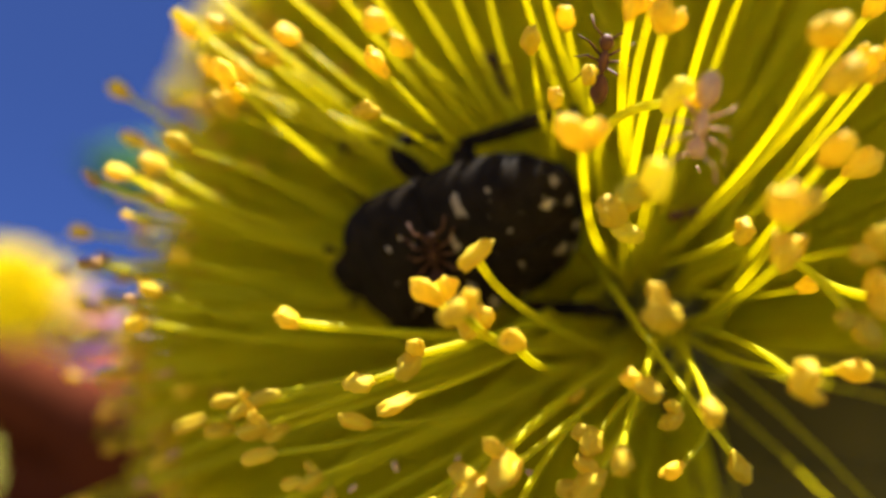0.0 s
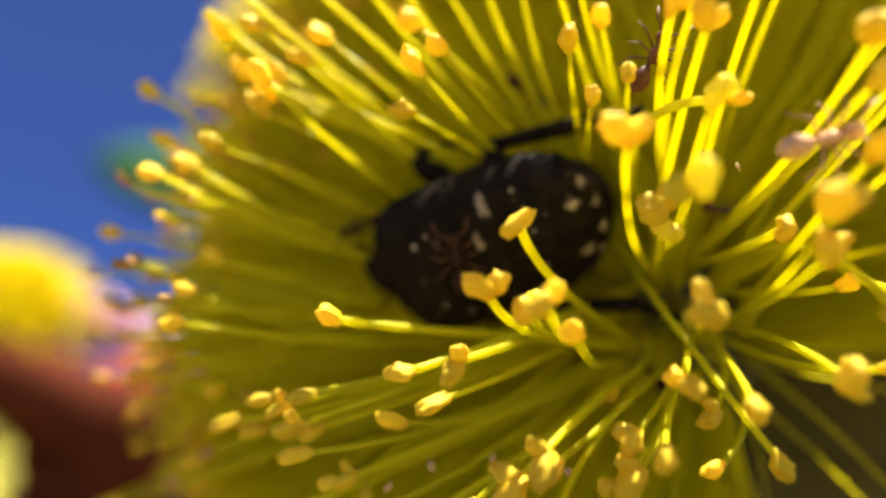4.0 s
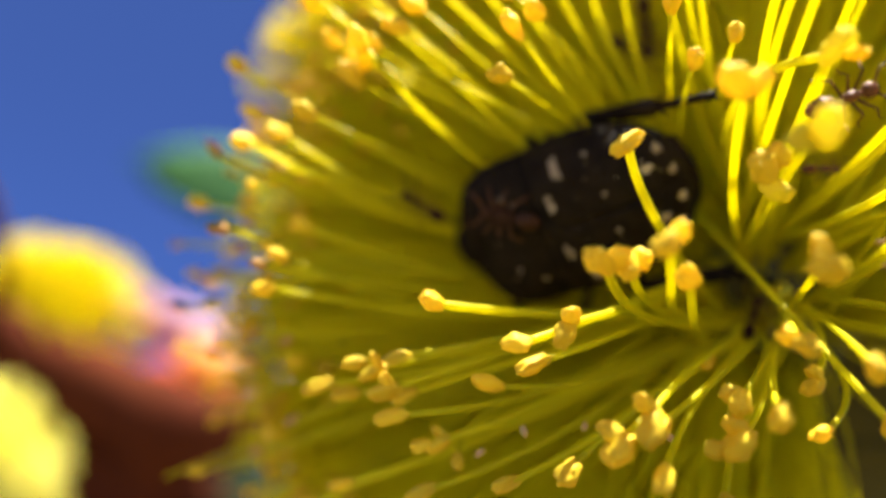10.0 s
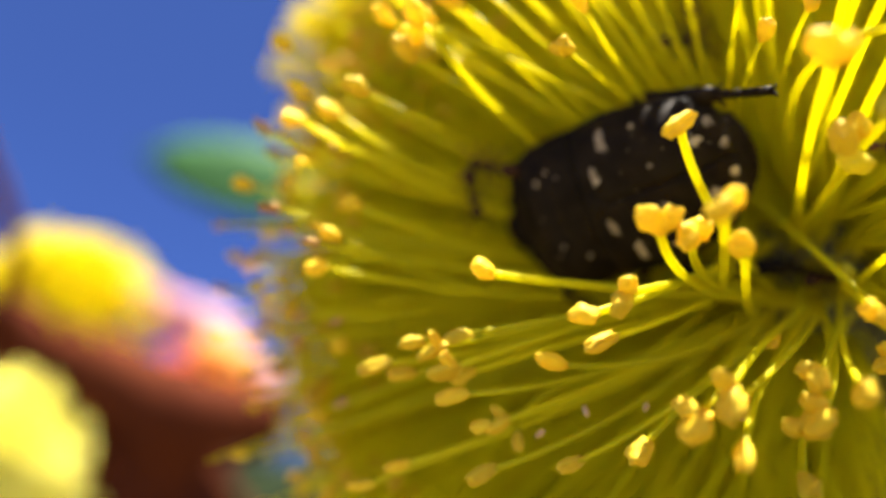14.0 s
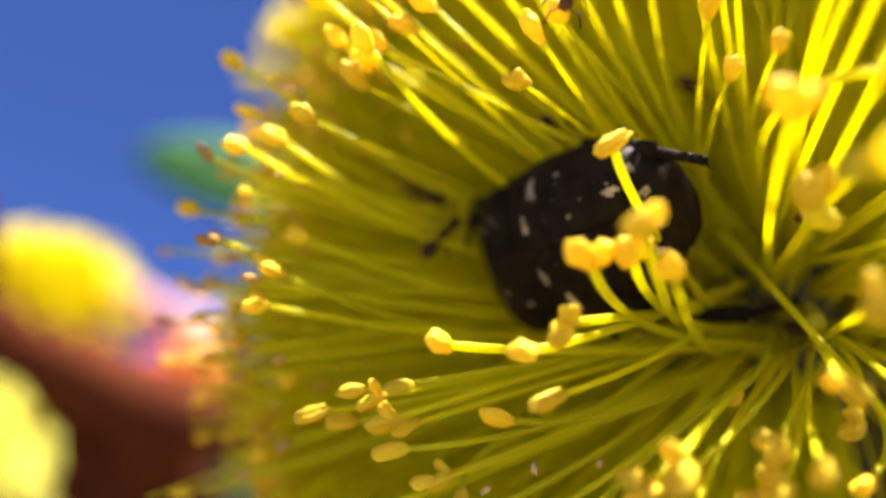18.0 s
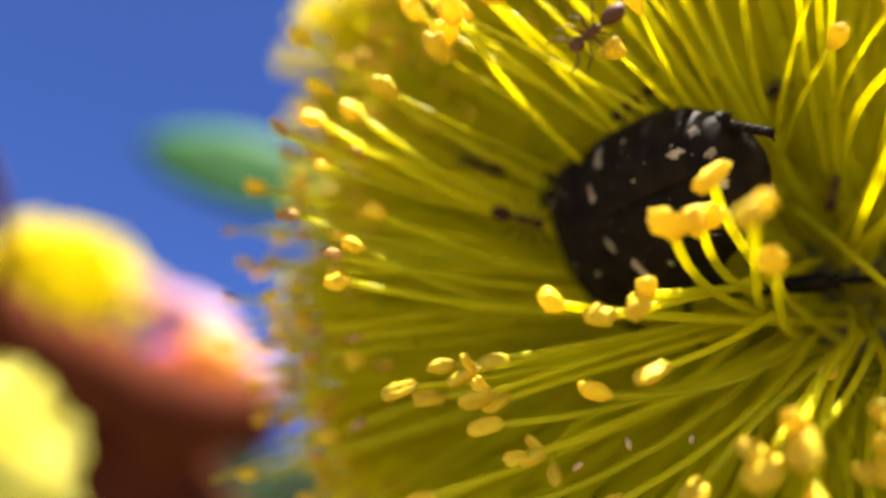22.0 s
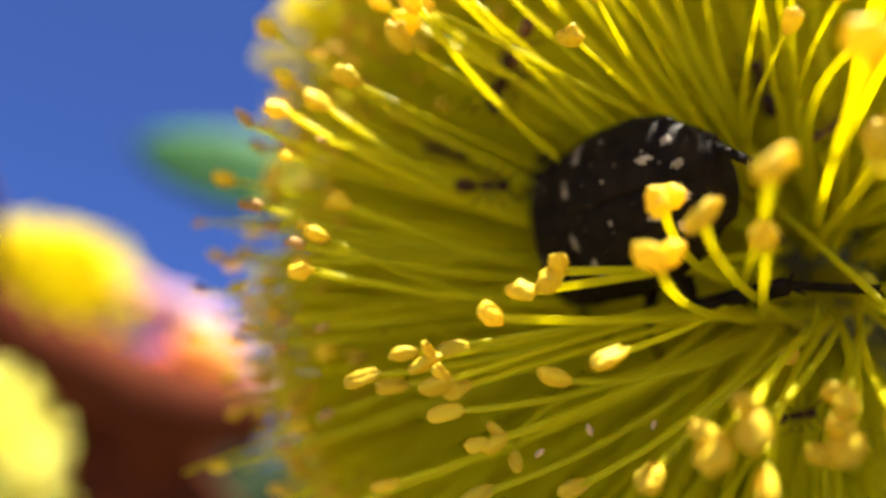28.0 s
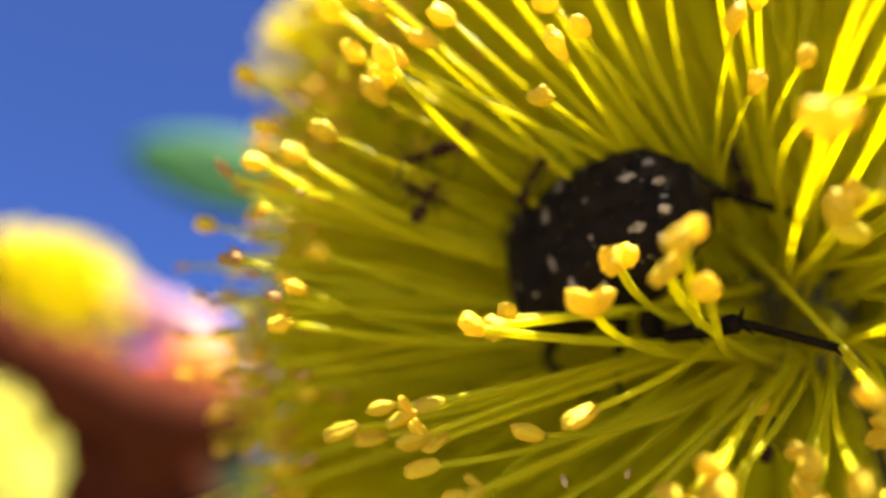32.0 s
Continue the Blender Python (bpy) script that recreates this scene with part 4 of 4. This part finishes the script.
leaf(spot(*(-97, 200, -93), 40, -20, -20), 90, 40, "leaf low behind the twigs, its shade put into a dark colour", SHADED_LEAF)
# Two leaf-shaped sheets imitate the shaded depth between the lower filaments.
leaf(spot(*(19, 19, -13), 80, 8, 0), 60, 44, "olive brown sheet standing in for shaded filaments deep in the flower", DEEP_SHADE)
leaf(spot(*(-8, 17, -19), 75, 0, 5), 80, 50, "olive brown sheet standing in for shaded filaments deep in the flower", DEEP_SHADE)
leaf(spot(*(-126, 180, -76), 70, -10, 60), 110, 46, "leaf low behind the twigs, its shade put into a dark colour", SHADED_LEAF)
# Added out of view: blocks the sun from the flower's left tips.
leaf(spot(-20, 19.5, 42, -23, 4, 0), 32, 11, "unseen narrow leaf added above the flower to shade its left tips")
# Added below the view: keeps sky and ground light off the lower stamens.
leaf(spot(-10, -28, -13.5, -12, 0, 0), 70, 40, "unseen broad leaf added under the flower to block light from below", SHADED_LEAF)
leaf(spot(*(-114, 232, 36), 62, 16, 8), 78, 32, "broad green leaf hanging behind the flowers")


def scrap(label, middle, size, mat, seed):
    v, f = lump(size, size * 0.6, size * 0.35, 6, 8, 0, seed, 0.25)
    ob = part("debris", mesh_of("debris", v, f, mat), mat)
    ob.matrix_world = spot(*middle, 20 * seed, 35 * seed, 0)
    return tagged(ob, label, "debris", "debris caught in the flower")


scrap("tiny dark speck on a filament", (-9.2, 2.3, -3.9), 0.14, ANT_DARK, 1)
scrap("pale pink scrap caught between filaments", (0.7, -3.5, -7.7), 0.30, SCRAP, 2)
scrap("pale pink scrap caught between filaments", (3.9, -2.5, -7.7), 0.25, SCRAP, 3)
scrap("pale pink scrap caught between filaments", (-1.5, -3.0, -8.9), 0.26, SCRAP, 4)
scrap("pale pink scrap caught between filaments", (-0.3, -4.0, -10.3), 0.34, SCRAP, 5)
scrap("pale pink scrap caught between filaments", (7.1, -6.5, -7.3), 0.32, SCRAP, 6)
scrap("pale pink scrap caught between filaments", (14.6, -8.0, 6.6), 0.19, SCRAP, 7)



# ---- ground ----
bm = bmesh.new()
bmesh.ops.create_grid(bm, x_segments=60, y_segments=60, size=1.0)
for v in bm.verts:
    far = max(abs(v.co.x), abs(v.co.y))
    v.co *= 4 + 2200 * far ** 5
    v.co.z = 0.03 * noise.noise(v.co * 0.9) if far < 0.9 else -0.4
ground = part("ground", bm, GROUND)
tagged(ground, "dry brown earth under the bush", "ground", kind="structure")


# ---- what moves ----
def motions():
    walk(beetle, [(t, spot(*row)) for t, *row in (
        (0, 5.47, 0.62, 3.80, -117.7, 19.8, 174.9), (1, 5.16, 0.94, 3.78, -118.7, 18.8, 174.8), (2, 5.21, 1.15, 3.70, -120.6, 18.0, 174.7), (3, 5.26, 1.18, 3.72, -120.3, 17.7, 171.6),
        (4, 5.26, 0.96, 3.75, -117.4, 18.9, 168.9), (4.5, 5.31, 0.92, 3.87, -116.4, 18.1, 168.5), (6.5, 5.28, 1.44, 3.73, -111.5, 16.8, 163.7), (7, 5.15, 1.48, 3.70, -111.2, 17.9, 163.2),
        (8, 5.17, 1.54, 3.69, -111.1, 17.8, 161.1), (9, 5.01, 1.61, 3.66, -110.1, 18.2, 158.4), (10, 4.88, 1.50, 3.70, -109.7, 18.1, 157.9), (11, 4.78, 1.16, 3.63, -109.8, 18.6, 158.2),
        (12, 4.90, 1.02, 3.55, -108.0, 17.7, 158.1), (13, 4.66, 1.11, 3.66, -104.5, 18.0, 154.3), (14, 4.43, 1.04, 3.62, -103.4, 17.4, 151.1), (14.5, 4.12, 1.06, 3.58, -103.4, 17.2, 149.8),
        (16.5, 4.05, 1.81, 3.03, -106.8, 13.4, 128.6), (17, 3.85, 1.74, 3.07, -105.9, 15.2, 129.6), (17.5, 3.71, 1.68, 3.12, -105.2, 16.8, 130.4), (18, 3.68, 1.62, 3.21, -104.4, 17.3, 129.8),
        (18.5, 3.56, 1.58, 3.32, -103.6, 17.3, 128.3), (19, 3.54, 1.50, 3.35, -102.9, 17.2, 127.7), (19.5, 3.42, 1.45, 3.38, -102.4, 17.5, 126.7), (20, 3.38, 1.44, 3.45, -101.8, 17.8, 126.2),
        (20.5, 3.27, 1.59, 3.37, -101.9, 18.0, 124.6), (21, 3.21, 1.73, 3.35, -101.9, 18.2, 123.3), (21.5, 3.09, 1.88, 3.34, -101.8, 18.6, 122.0), (22, 3.11, 1.99, 3.50, -101.1, 18.8, 122.0),
        (22.5, 3.16, 2.16, 3.48, -101.0, 18.1, 122.4), (23, 3.19, 2.23, 3.44, -100.8, 17.9, 122.6), (24, 3.25, 2.34, 3.18, -99.4, 16.0, 121.5), (25, 3.30, 2.19, 2.84, -98.6, 14.9, 121.4),
        (25.5, 3.26, 2.19, 2.77, -98.4, 15.3, 121.0), (28, 3.46, 1.84, 2.61, -93.3, 13.9, 119.0), (29, 3.43, 1.69, 3.04, -89.8, 16.4, 120.5), (32, 3.68, 2.44, 3.49, -78.0, 22.6, 128.6),
    )])
    for ob, hip, rows in (
        (hind_right, (-0.6, -3.0, -2.0), [(0, 4, -12, 0), (1, 8, 0, 2), (4, 5, 1, 0), (8, 22, 16, -3), (11, 6, 22, -2), (13, 10, 24, -8), (17, -20, 12, -17), (21, -12, 13, -23), (25, 12, 13, -27), (28, -5, 8, -28), (29, -5, -14, -30), (30, -5, -42, -30), (32, -5, -45, -30)]),
        (hind_left, (-1.0, 3.0, -1.6), [(0, 33, 42, 5), (1, 33, 42, 5), (8, 22, 16, -1), (12, 10, 14, -7), (14.5, 0, -4, -16), (17, -14, -16, -27), (18, -16, -16, -20), (21, -10, -18, -15), (24, -20, -8, -14), (28, -9, -3, 1), (30, -2, 0, 0), (32, -4, 12, -8)]),
        (mid_right, (1.6, -3.2, -2.0), [(0, -20, 2, -6), (1, -4, 0, -2), (3, -12, -30, -2), (8, 18, -2, 1), (14, 24, 0, 0), (32, 24, 0, 0)]),
        (fore_right, (4.6, -2.8, -1.8), [(0, 150, 0, 0), (14.5, 150, 0, 0), (15.3, 105, -3, 15), (16.1, 65, -5, 32), (17, 24, -8, 50), (21, 24, -8, 50), (24, 0, 0, 0), (25, 24, -10, -4), (28, 12, 6, 16), (30, 8, 17, 34), (32, 8, 2, 28)]),
        (fore_left, (5.4, 2.4, -1.6), [(0, 0, 0, 0), (14, 0, 0, 6), (17, 0, 0, -8), (24, 0, 0, 4), (32, 0, 0, 0)]),
    ):
        walk(ob, [(t, pose(*(Vector(hip) * MM), rx, ry, rz)) for t, rx, ry, rz in rows])
    # The stamens that the beetle pushes turn about their roots.
    for (ob, root), rows in zip(PUSHED, (
        [(0, 0.0, -0.0, 0.0), (2, 0.5, 0.0, 0.8), (4, -3.0, 1.9, -0.4), (7, -4.2, 2.4, -1.1), (9, -7.5, 4.5, -1.4), (11, -7.1, 4.5, -0.9), (13, -6.9, 3.9, -1.8), (14.5, -7.2, 3.0, -3.9), (17, -9.1, 3.0, -6.4), (19, -12.5, 4.8, -7.1), (21, -9.3, 2.3, -7.8), (23, 0.1, -1.2, -2.7), (25, 1.0, -0.9, -0.5), (28, 2.2, -2.1, -1.5), (30, 0.5, -1.6, -3.1), (32, 1.0, -1.3, -1.6)],
        [(0, 0.0, 0.0, 0.0), (2, 0.1, -0.1, 0.0), (4, -0.1, 0.5, 1.4), (7, 0.5, -0.3, 0.9), (9, 1.4, -0.7, 3.7), (11, 1.2, -0.8, 2.1), (13, -0.0, 0.4, 1.4), (14.5, 0.1, -0.2, -0.6), (17, -1.1, 0.5, -2.6), (19, -1.9, 1.5, -2.0), (21, -2.6, 1.1, -6.2), (23, -1.0, 0.0, -3.9), (25, 0.7, -1.2, -1.7), (28, 1.8, -2.2, -1.4), (30, -0.0, -1.0, -4.3), (32, 0.1, -1.4, -5.7)],
        [(0, 0.0, -0.0, -0.0), (2, -0.0, 0.2, 1.3), (4, -1.0, 1.2, 1.8), (7, -1.4, 1.5, 1.1), (9, -0.8, 1.0, 1.7), (11, -1.6, 1.6, 0.6), (13, -1.9, 1.7, -0.2), (14.5, -1.5, 1.3, -0.9), (17, -3.5, 2.8, -2.2), (19, -5.8, 4.6, -3.9), (21, -5.0, 3.2, -7.5), (23, -6.2, 4.2, -7.4), (25, -6.5, 4.6, -6.6), (28, -5.7, 3.9, -6.8), (30, -8.0, 5.2, -9.5), (32, -6.2, 3.9, -8.8)],
        [(0, 0.0, -0.0, -0.0), (2, 0.1, 0.1, 1.1), (4, -0.4, 0.9, 4.4), (7, -0.9, 1.2, 5.0), (9, -1.9, 1.8, 5.4), (11, -1.0, 1.3, 5.0), (13, -2.4, 1.7, 3.6), (14.5, -2.1, 1.2, 1.8), (17, -4.9, 2.2, 0.0), (19, -7.1, 2.8, -1.9), (21, -5.3, 1.7, -3.8), (23, -3.6, 1.9, 1.3), (25, -6.2, 4.2, 6.6), (28, -6.1, 3.6, 4.0), (30, -7.3, 3.6, 1.3), (32, -6.9, 3.0, -0.4)],
        [(0, 0.0, 0.0, 0.0), (2, -0.1, 0.1, 0.7), (4, -0.7, 0.7, 2.2), (7, -1.0, 1.0, 3.0), (9, -2.1, 1.6, 3.0), (11, -1.7, 1.2, 2.2), (13, -2.9, 1.6, 1.1), (14.5, -2.7, 1.2, -0.7), (17, -5.6, 2.4, -2.2), (19, -7.1, 2.6, -4.3), (21, -5.9, 1.8, -5.3), (23, -3.2, 1.2, -2.4), (25, -5.1, 2.9, 1.8), (28, -4.6, 2.2, -0.5), (30, -5.5, 2.2, -2.6), (32, -6.3, 2.6, -2.8)],
        [(0, 0.0, 0.0, 0.0), (2, -0.3, 0.4, -0.5), (4, 0.0, 0.4, 1.7), (7, 0.5, -0.5, 2.3), (9, 1.1, -1.4, 3.6), (11, 1.5, -2.2, 3.3), (13, 1.1, -1.9, 1.5), (14.5, 0.6, -1.1, 0.6), (17, 2.1, -3.6, 3.1), (19, 2.0, -3.0, 4.9), (21, 2.2, -3.2, 6.7), (23, 0.8, -0.5, 4.2), (25, 2.3, -4.1, 2.0), (28, 2.7, -4.8, 3.0), (30, 0.4, -0.1, 2.6), (32, 0.4, 0.1, 3.9)],
        [(0, -0.0, 0.0, 0.0), (2, 0.6, -0.4, -2.2), (4, 0.7, -0.6, 0.8), (7, 0.9, -0.9, 1.1), (9, 0.5, -0.6, 2.4), (11, 1.2, -1.2, 2.1), (13, 0.7, -0.7, 0.8), (14.5, -0.0, 0.0, -0.0), (17, -1.8, 1.6, -0.6), (19, -2.6, 2.3, -1.3), (21, -2.7, 2.4, -3.1), (23, -1.0, 1.3, -8.3), (25, -1.9, 2.1, -13.7), (28, -2.6, 2.6, -13.0), (30, -4.7, 4.0, -16.4), (32, -3.3, 3.1, -18.4)],
        [(0, -0.0, 0.0, 0.0), (2, -0.3, 0.8, -1.6), (4, -1.0, 0.9, 0.8), (7, -0.7, 0.1, 2.6), (9, -0.6, -0.5, 4.5), (11, -0.6, 0.0, 2.5), (13, -0.9, 0.0, 3.7), (14.5, -1.2, 0.5, 3.1), (17, -2.6, 1.9, 4.6), (19, -2.2, 2.5, -0.0), (21, -2.6, 3.2, -1.2), (23, -1.9, 2.7, -2.7), (25, -2.3, 4.3, -7.9), (28, -2.3, 4.1, -7.2), (30, -3.9, 6.2, -10.2), (32, -4.3, 6.2, -8.0)],
    )):
        walk(ob, [(t, pose(*((root - HEART) * MM), rx, ry, rz)) for t, rx, ry, rz in rows])
    for ob, rows in zip(ANTS, (
        [(0, 13.3, -11.6, 8.2, 90, 103, 0), (0.5, 13.8, -11.6, 7.8, 90, 88, 0), (1, 14.1, -11.6, 7.2, 90, 75, 0), (1.5, 14.4, -11.6, 7.4, 90, 55, 0), (2, 14.8, -11.6, 6.9, 90, 52, 0), (3, 15.1, -11.6, 7.2, 90, 26, 0), (4, 16.3, -11.8, 7.2, 90, -14, 0), (4.5, 16.8, -11.8, 7.1, 90, -5, 0), (6.5, 17.0, -11.8, 5.2, 90, 80, 0), (7, 15.8, -11.8, 4.1, 90, 95, 0), (7.5, 15.5, -11.8, 3.5, 90, 107, 0), (8, 14.6, -11.8, 3.2, 90, 132, 0), (8.5, 14.9, -11.5, 2.6, 90, 122, 0), (9, 15.2, -11.0, 1.7, 90, 120, 0), (10, 16.2, -11.0, 2.1, 90, 120, 0), (32, 19.0, -11.0, 3.5, 90, 120, 0)],
        [(0, 10.5, -7.0, 11.4, 90, -80, 0), (2, 11.1, -7.0, 12.6, -90, -85, 180), (4, 11.0, -7.0, 11.6, 90, -60, 0), (7, 11.9, -7.0, 10.9, 90, -45, 0), (9, 14.6, -9.0, 8.4, 90, -20, 0), (11, 12.9, -9.0, 7.3, 90, -20, 0), (14, 16.1, -8.0, 9.4, 90, -30, 0), (32, 16.0, -8.0, 12.4, 90, -30, 0)],
        [(0, 9.3, -5.0, 19.6, 90, 100, 0), (17, 1.2, -5.0, 14.3, 90, 100, 0), (17.5, 1.8, -5.0, 15.1, 90, 100, 0), (18, 1.7, -5.0, 14.1, 90, 98, 0), (19, -0.4, -5.0, 12.8, 90, 100, 0), (20, -0.9, -6.0, 10.6, 90, 100, 0), (20.5, 0.6, -6.0, 11.6, 90, 105, 0), (21, 0.2, -6.0, 11.1, 90, 115, 0), (22, -1.6, -6.0, 10.3, 90, 140, 0), (23, -2.0, -5.0, 9.6, 90, 150, 0), (24, -1.8, -3.0, 9.8, 90, 132, 0), (25, -0.8, 4.0, 11.8, 90, 120, 0), (28, -1.9, 4.0, 11.7, 90, 110, 0), (30, -2.9, 5.0, 10.0, 90, 100, 0), (32, -3.7, 6.0, 9.7, 90, 120, 0)],
        [(0, 6.9, 4.2, 13.4, 90, 70, 0), (4, 6.9, 4.2, 12.4, 90, 40, 0), (7, 7.1, 4.2, 12.7, 90, -0, 0), (9, 8.9, 4.2, 13.0, 90, 30, 0), (11, 7.0, 4.2, 13.7, 90, -0, 0), (13, 7.6, 4.2, 13.1, 90, -10, 0), (17, 5.6, 4.2, 10.1, 90, 20, 0), (19, 1.2, 4.2, 9.2, 90, -10, 0), (21, 5.7, 4.2, 10.9, 90, -0, 0), (23, -1.0, 4.2, 7.7, 90, -80, 0), (28, -2.8, 4.2, 9.5, 90, -70, 0), (32, 0.1, 4.2, 6.9, 90, -60, 0)],
        [(0, -1.3, 4.2, 9.7, -90, 20, 180), (4, -3.2, 4.2, 4.6, -90, 20, 180), (7, -3.8, 4.2, 5.4, 90, -20, 0), (9, -4.5, 4.2, 4.6, -90, -10, 180), (11, -4.7, 4.2, 3.8, -90, -80, 180), (13, -3.4, 4.2, 3.4, 90, 60, 0), (14.5, -5.0, 4.2, 3.5, 90, 80, 0), (17, -3.8, 4.2, 2.9, 90, -60, 0), (21, -3.8, 4.2, 4.2, 90, 20, 0), (23, -3.5, 4.2, 1.3, 90, 10, 0), (25, -3.7, 4.2, 3.9, 90, 20, 0), (28, -3.8, 4.2, 4.0, 90, -0, 0), (30, -3.9, 4.2, 3.7, 90, -10, 0), (32, -5.7, 4.2, 5.9, 90, -60, 0)],
        [(0, 11.4, 6.0, 17.3, 90, 90, 0), (13, 9.0, 6.0, 14.1, 90, 80, 0), (21, 12.2, 6.0, 10.8, 90, -10, 0), (25, 11.7, 6.0, 10.8, 90, -60, 0), (28, 11.8, 5.0, 9.7, -90, -70, 180), (30, 12.3, 5.0, 8.6, -90, -80, 180), (32, 11.9, 5.0, 7.5, -90, -70, 180)],
        [(0, 7.7, 4.2, 20.2, -90, 60, 180), (22, -1.3, 4.2, 16.2, -90, 60, 180), (25, -5.2, 4.2, 13.0, -90, 60, 180), (28, -3.0, 4.2, 9.7, -90, 70, 180), (29, -4.6, 4.2, 7.6, -90, 80, 180), (30, -4.3, 4.2, 7.3, -90, 80, 180), (32, -6.0, 4.2, 8.2, -90, 20, 180)],
        [(0, 15.6, 1.0, -5.6, 90, 60, 0), (2, 15.1, 1.0, -5.9, 90, 80, 0), (4, 13.1, 1.0, -4.0, -90, -50, 180), (7, 13.3, 1.0, -3.4, 90, -80, 0), (9, 13.8, 1.0, -2.9, 90, -80, 0), (11, 13.7, 1.0, -1.9, 90, -60, 0), (17, 15.5, 1.0, -1.4, 90, 30, 0), (21, 12.9, 1.0, -4.6, 90, -50, 0), (25, 12.6, 1.0, -7.7, 90, -50, 0), (28, 11.9, 1.0, -7.9, 90, -10, 0), (30, 12.5, 1.0, -7.6, 90, -40, 0), (32, 12.0, 1.0, -6.8, 90, -80, 0)],
        [(0, 16.5, -1.0, 4.9, 90, -10, 0), (2, 16.1, -1.0, 5.0, 90, -0, 0), (4, 16.5, -1.0, 5.0, 90, 10, 0), (7, 16.8, -1.0, 5.2, 90, -0, 0), (9, 16.7, -1.0, 5.2, 90, -0, 0), (11, 16.7, -1.0, 5.9, 90, -0, 0), (17, 15.5, -1.0, 4.8, 90, -0, 0), (21, 13.5, 4.0, 3.4, 90, -80, 0), (25, 14.6, 4.0, 7.7, 90, -60, 0), (30, 14.6, 2.0, 6.5, 90, -20, 0), (32, 12.7, -3.0, 8.8, 90, -10, 0)],
    )):
        walk(ob, [(t, spot(*row)) for t, *row in rows])
    walk(ANTS[-1], [(t, spot(*row)) for t, *row in (
        (0, 2.8, -2.1, 2.7, -148, -69, -121), (2, 2.6, -1.6, 2.6, -155, -67, -113), (4, 2.3, -1.4, 2.6, -150, -70, -125), (7, 1.8, -0.7, 3.2, -144, -75, -138), (9, 1.4, -0.1, 3.0, -140, -76, -147), (10, 0.3, -0.0, 3.3, -107, -13, 160), (11, -1.6, 0.7, 3.1, -107, -12, 160), (13, -2.8, 2.4, 4.6, -102, -13, 153), (17, -4.8, 8.4, 5.6, -102, -13, 153), (32, -5.8, 9.4, 6.6, -102, -13, 153),
    )])


motions()
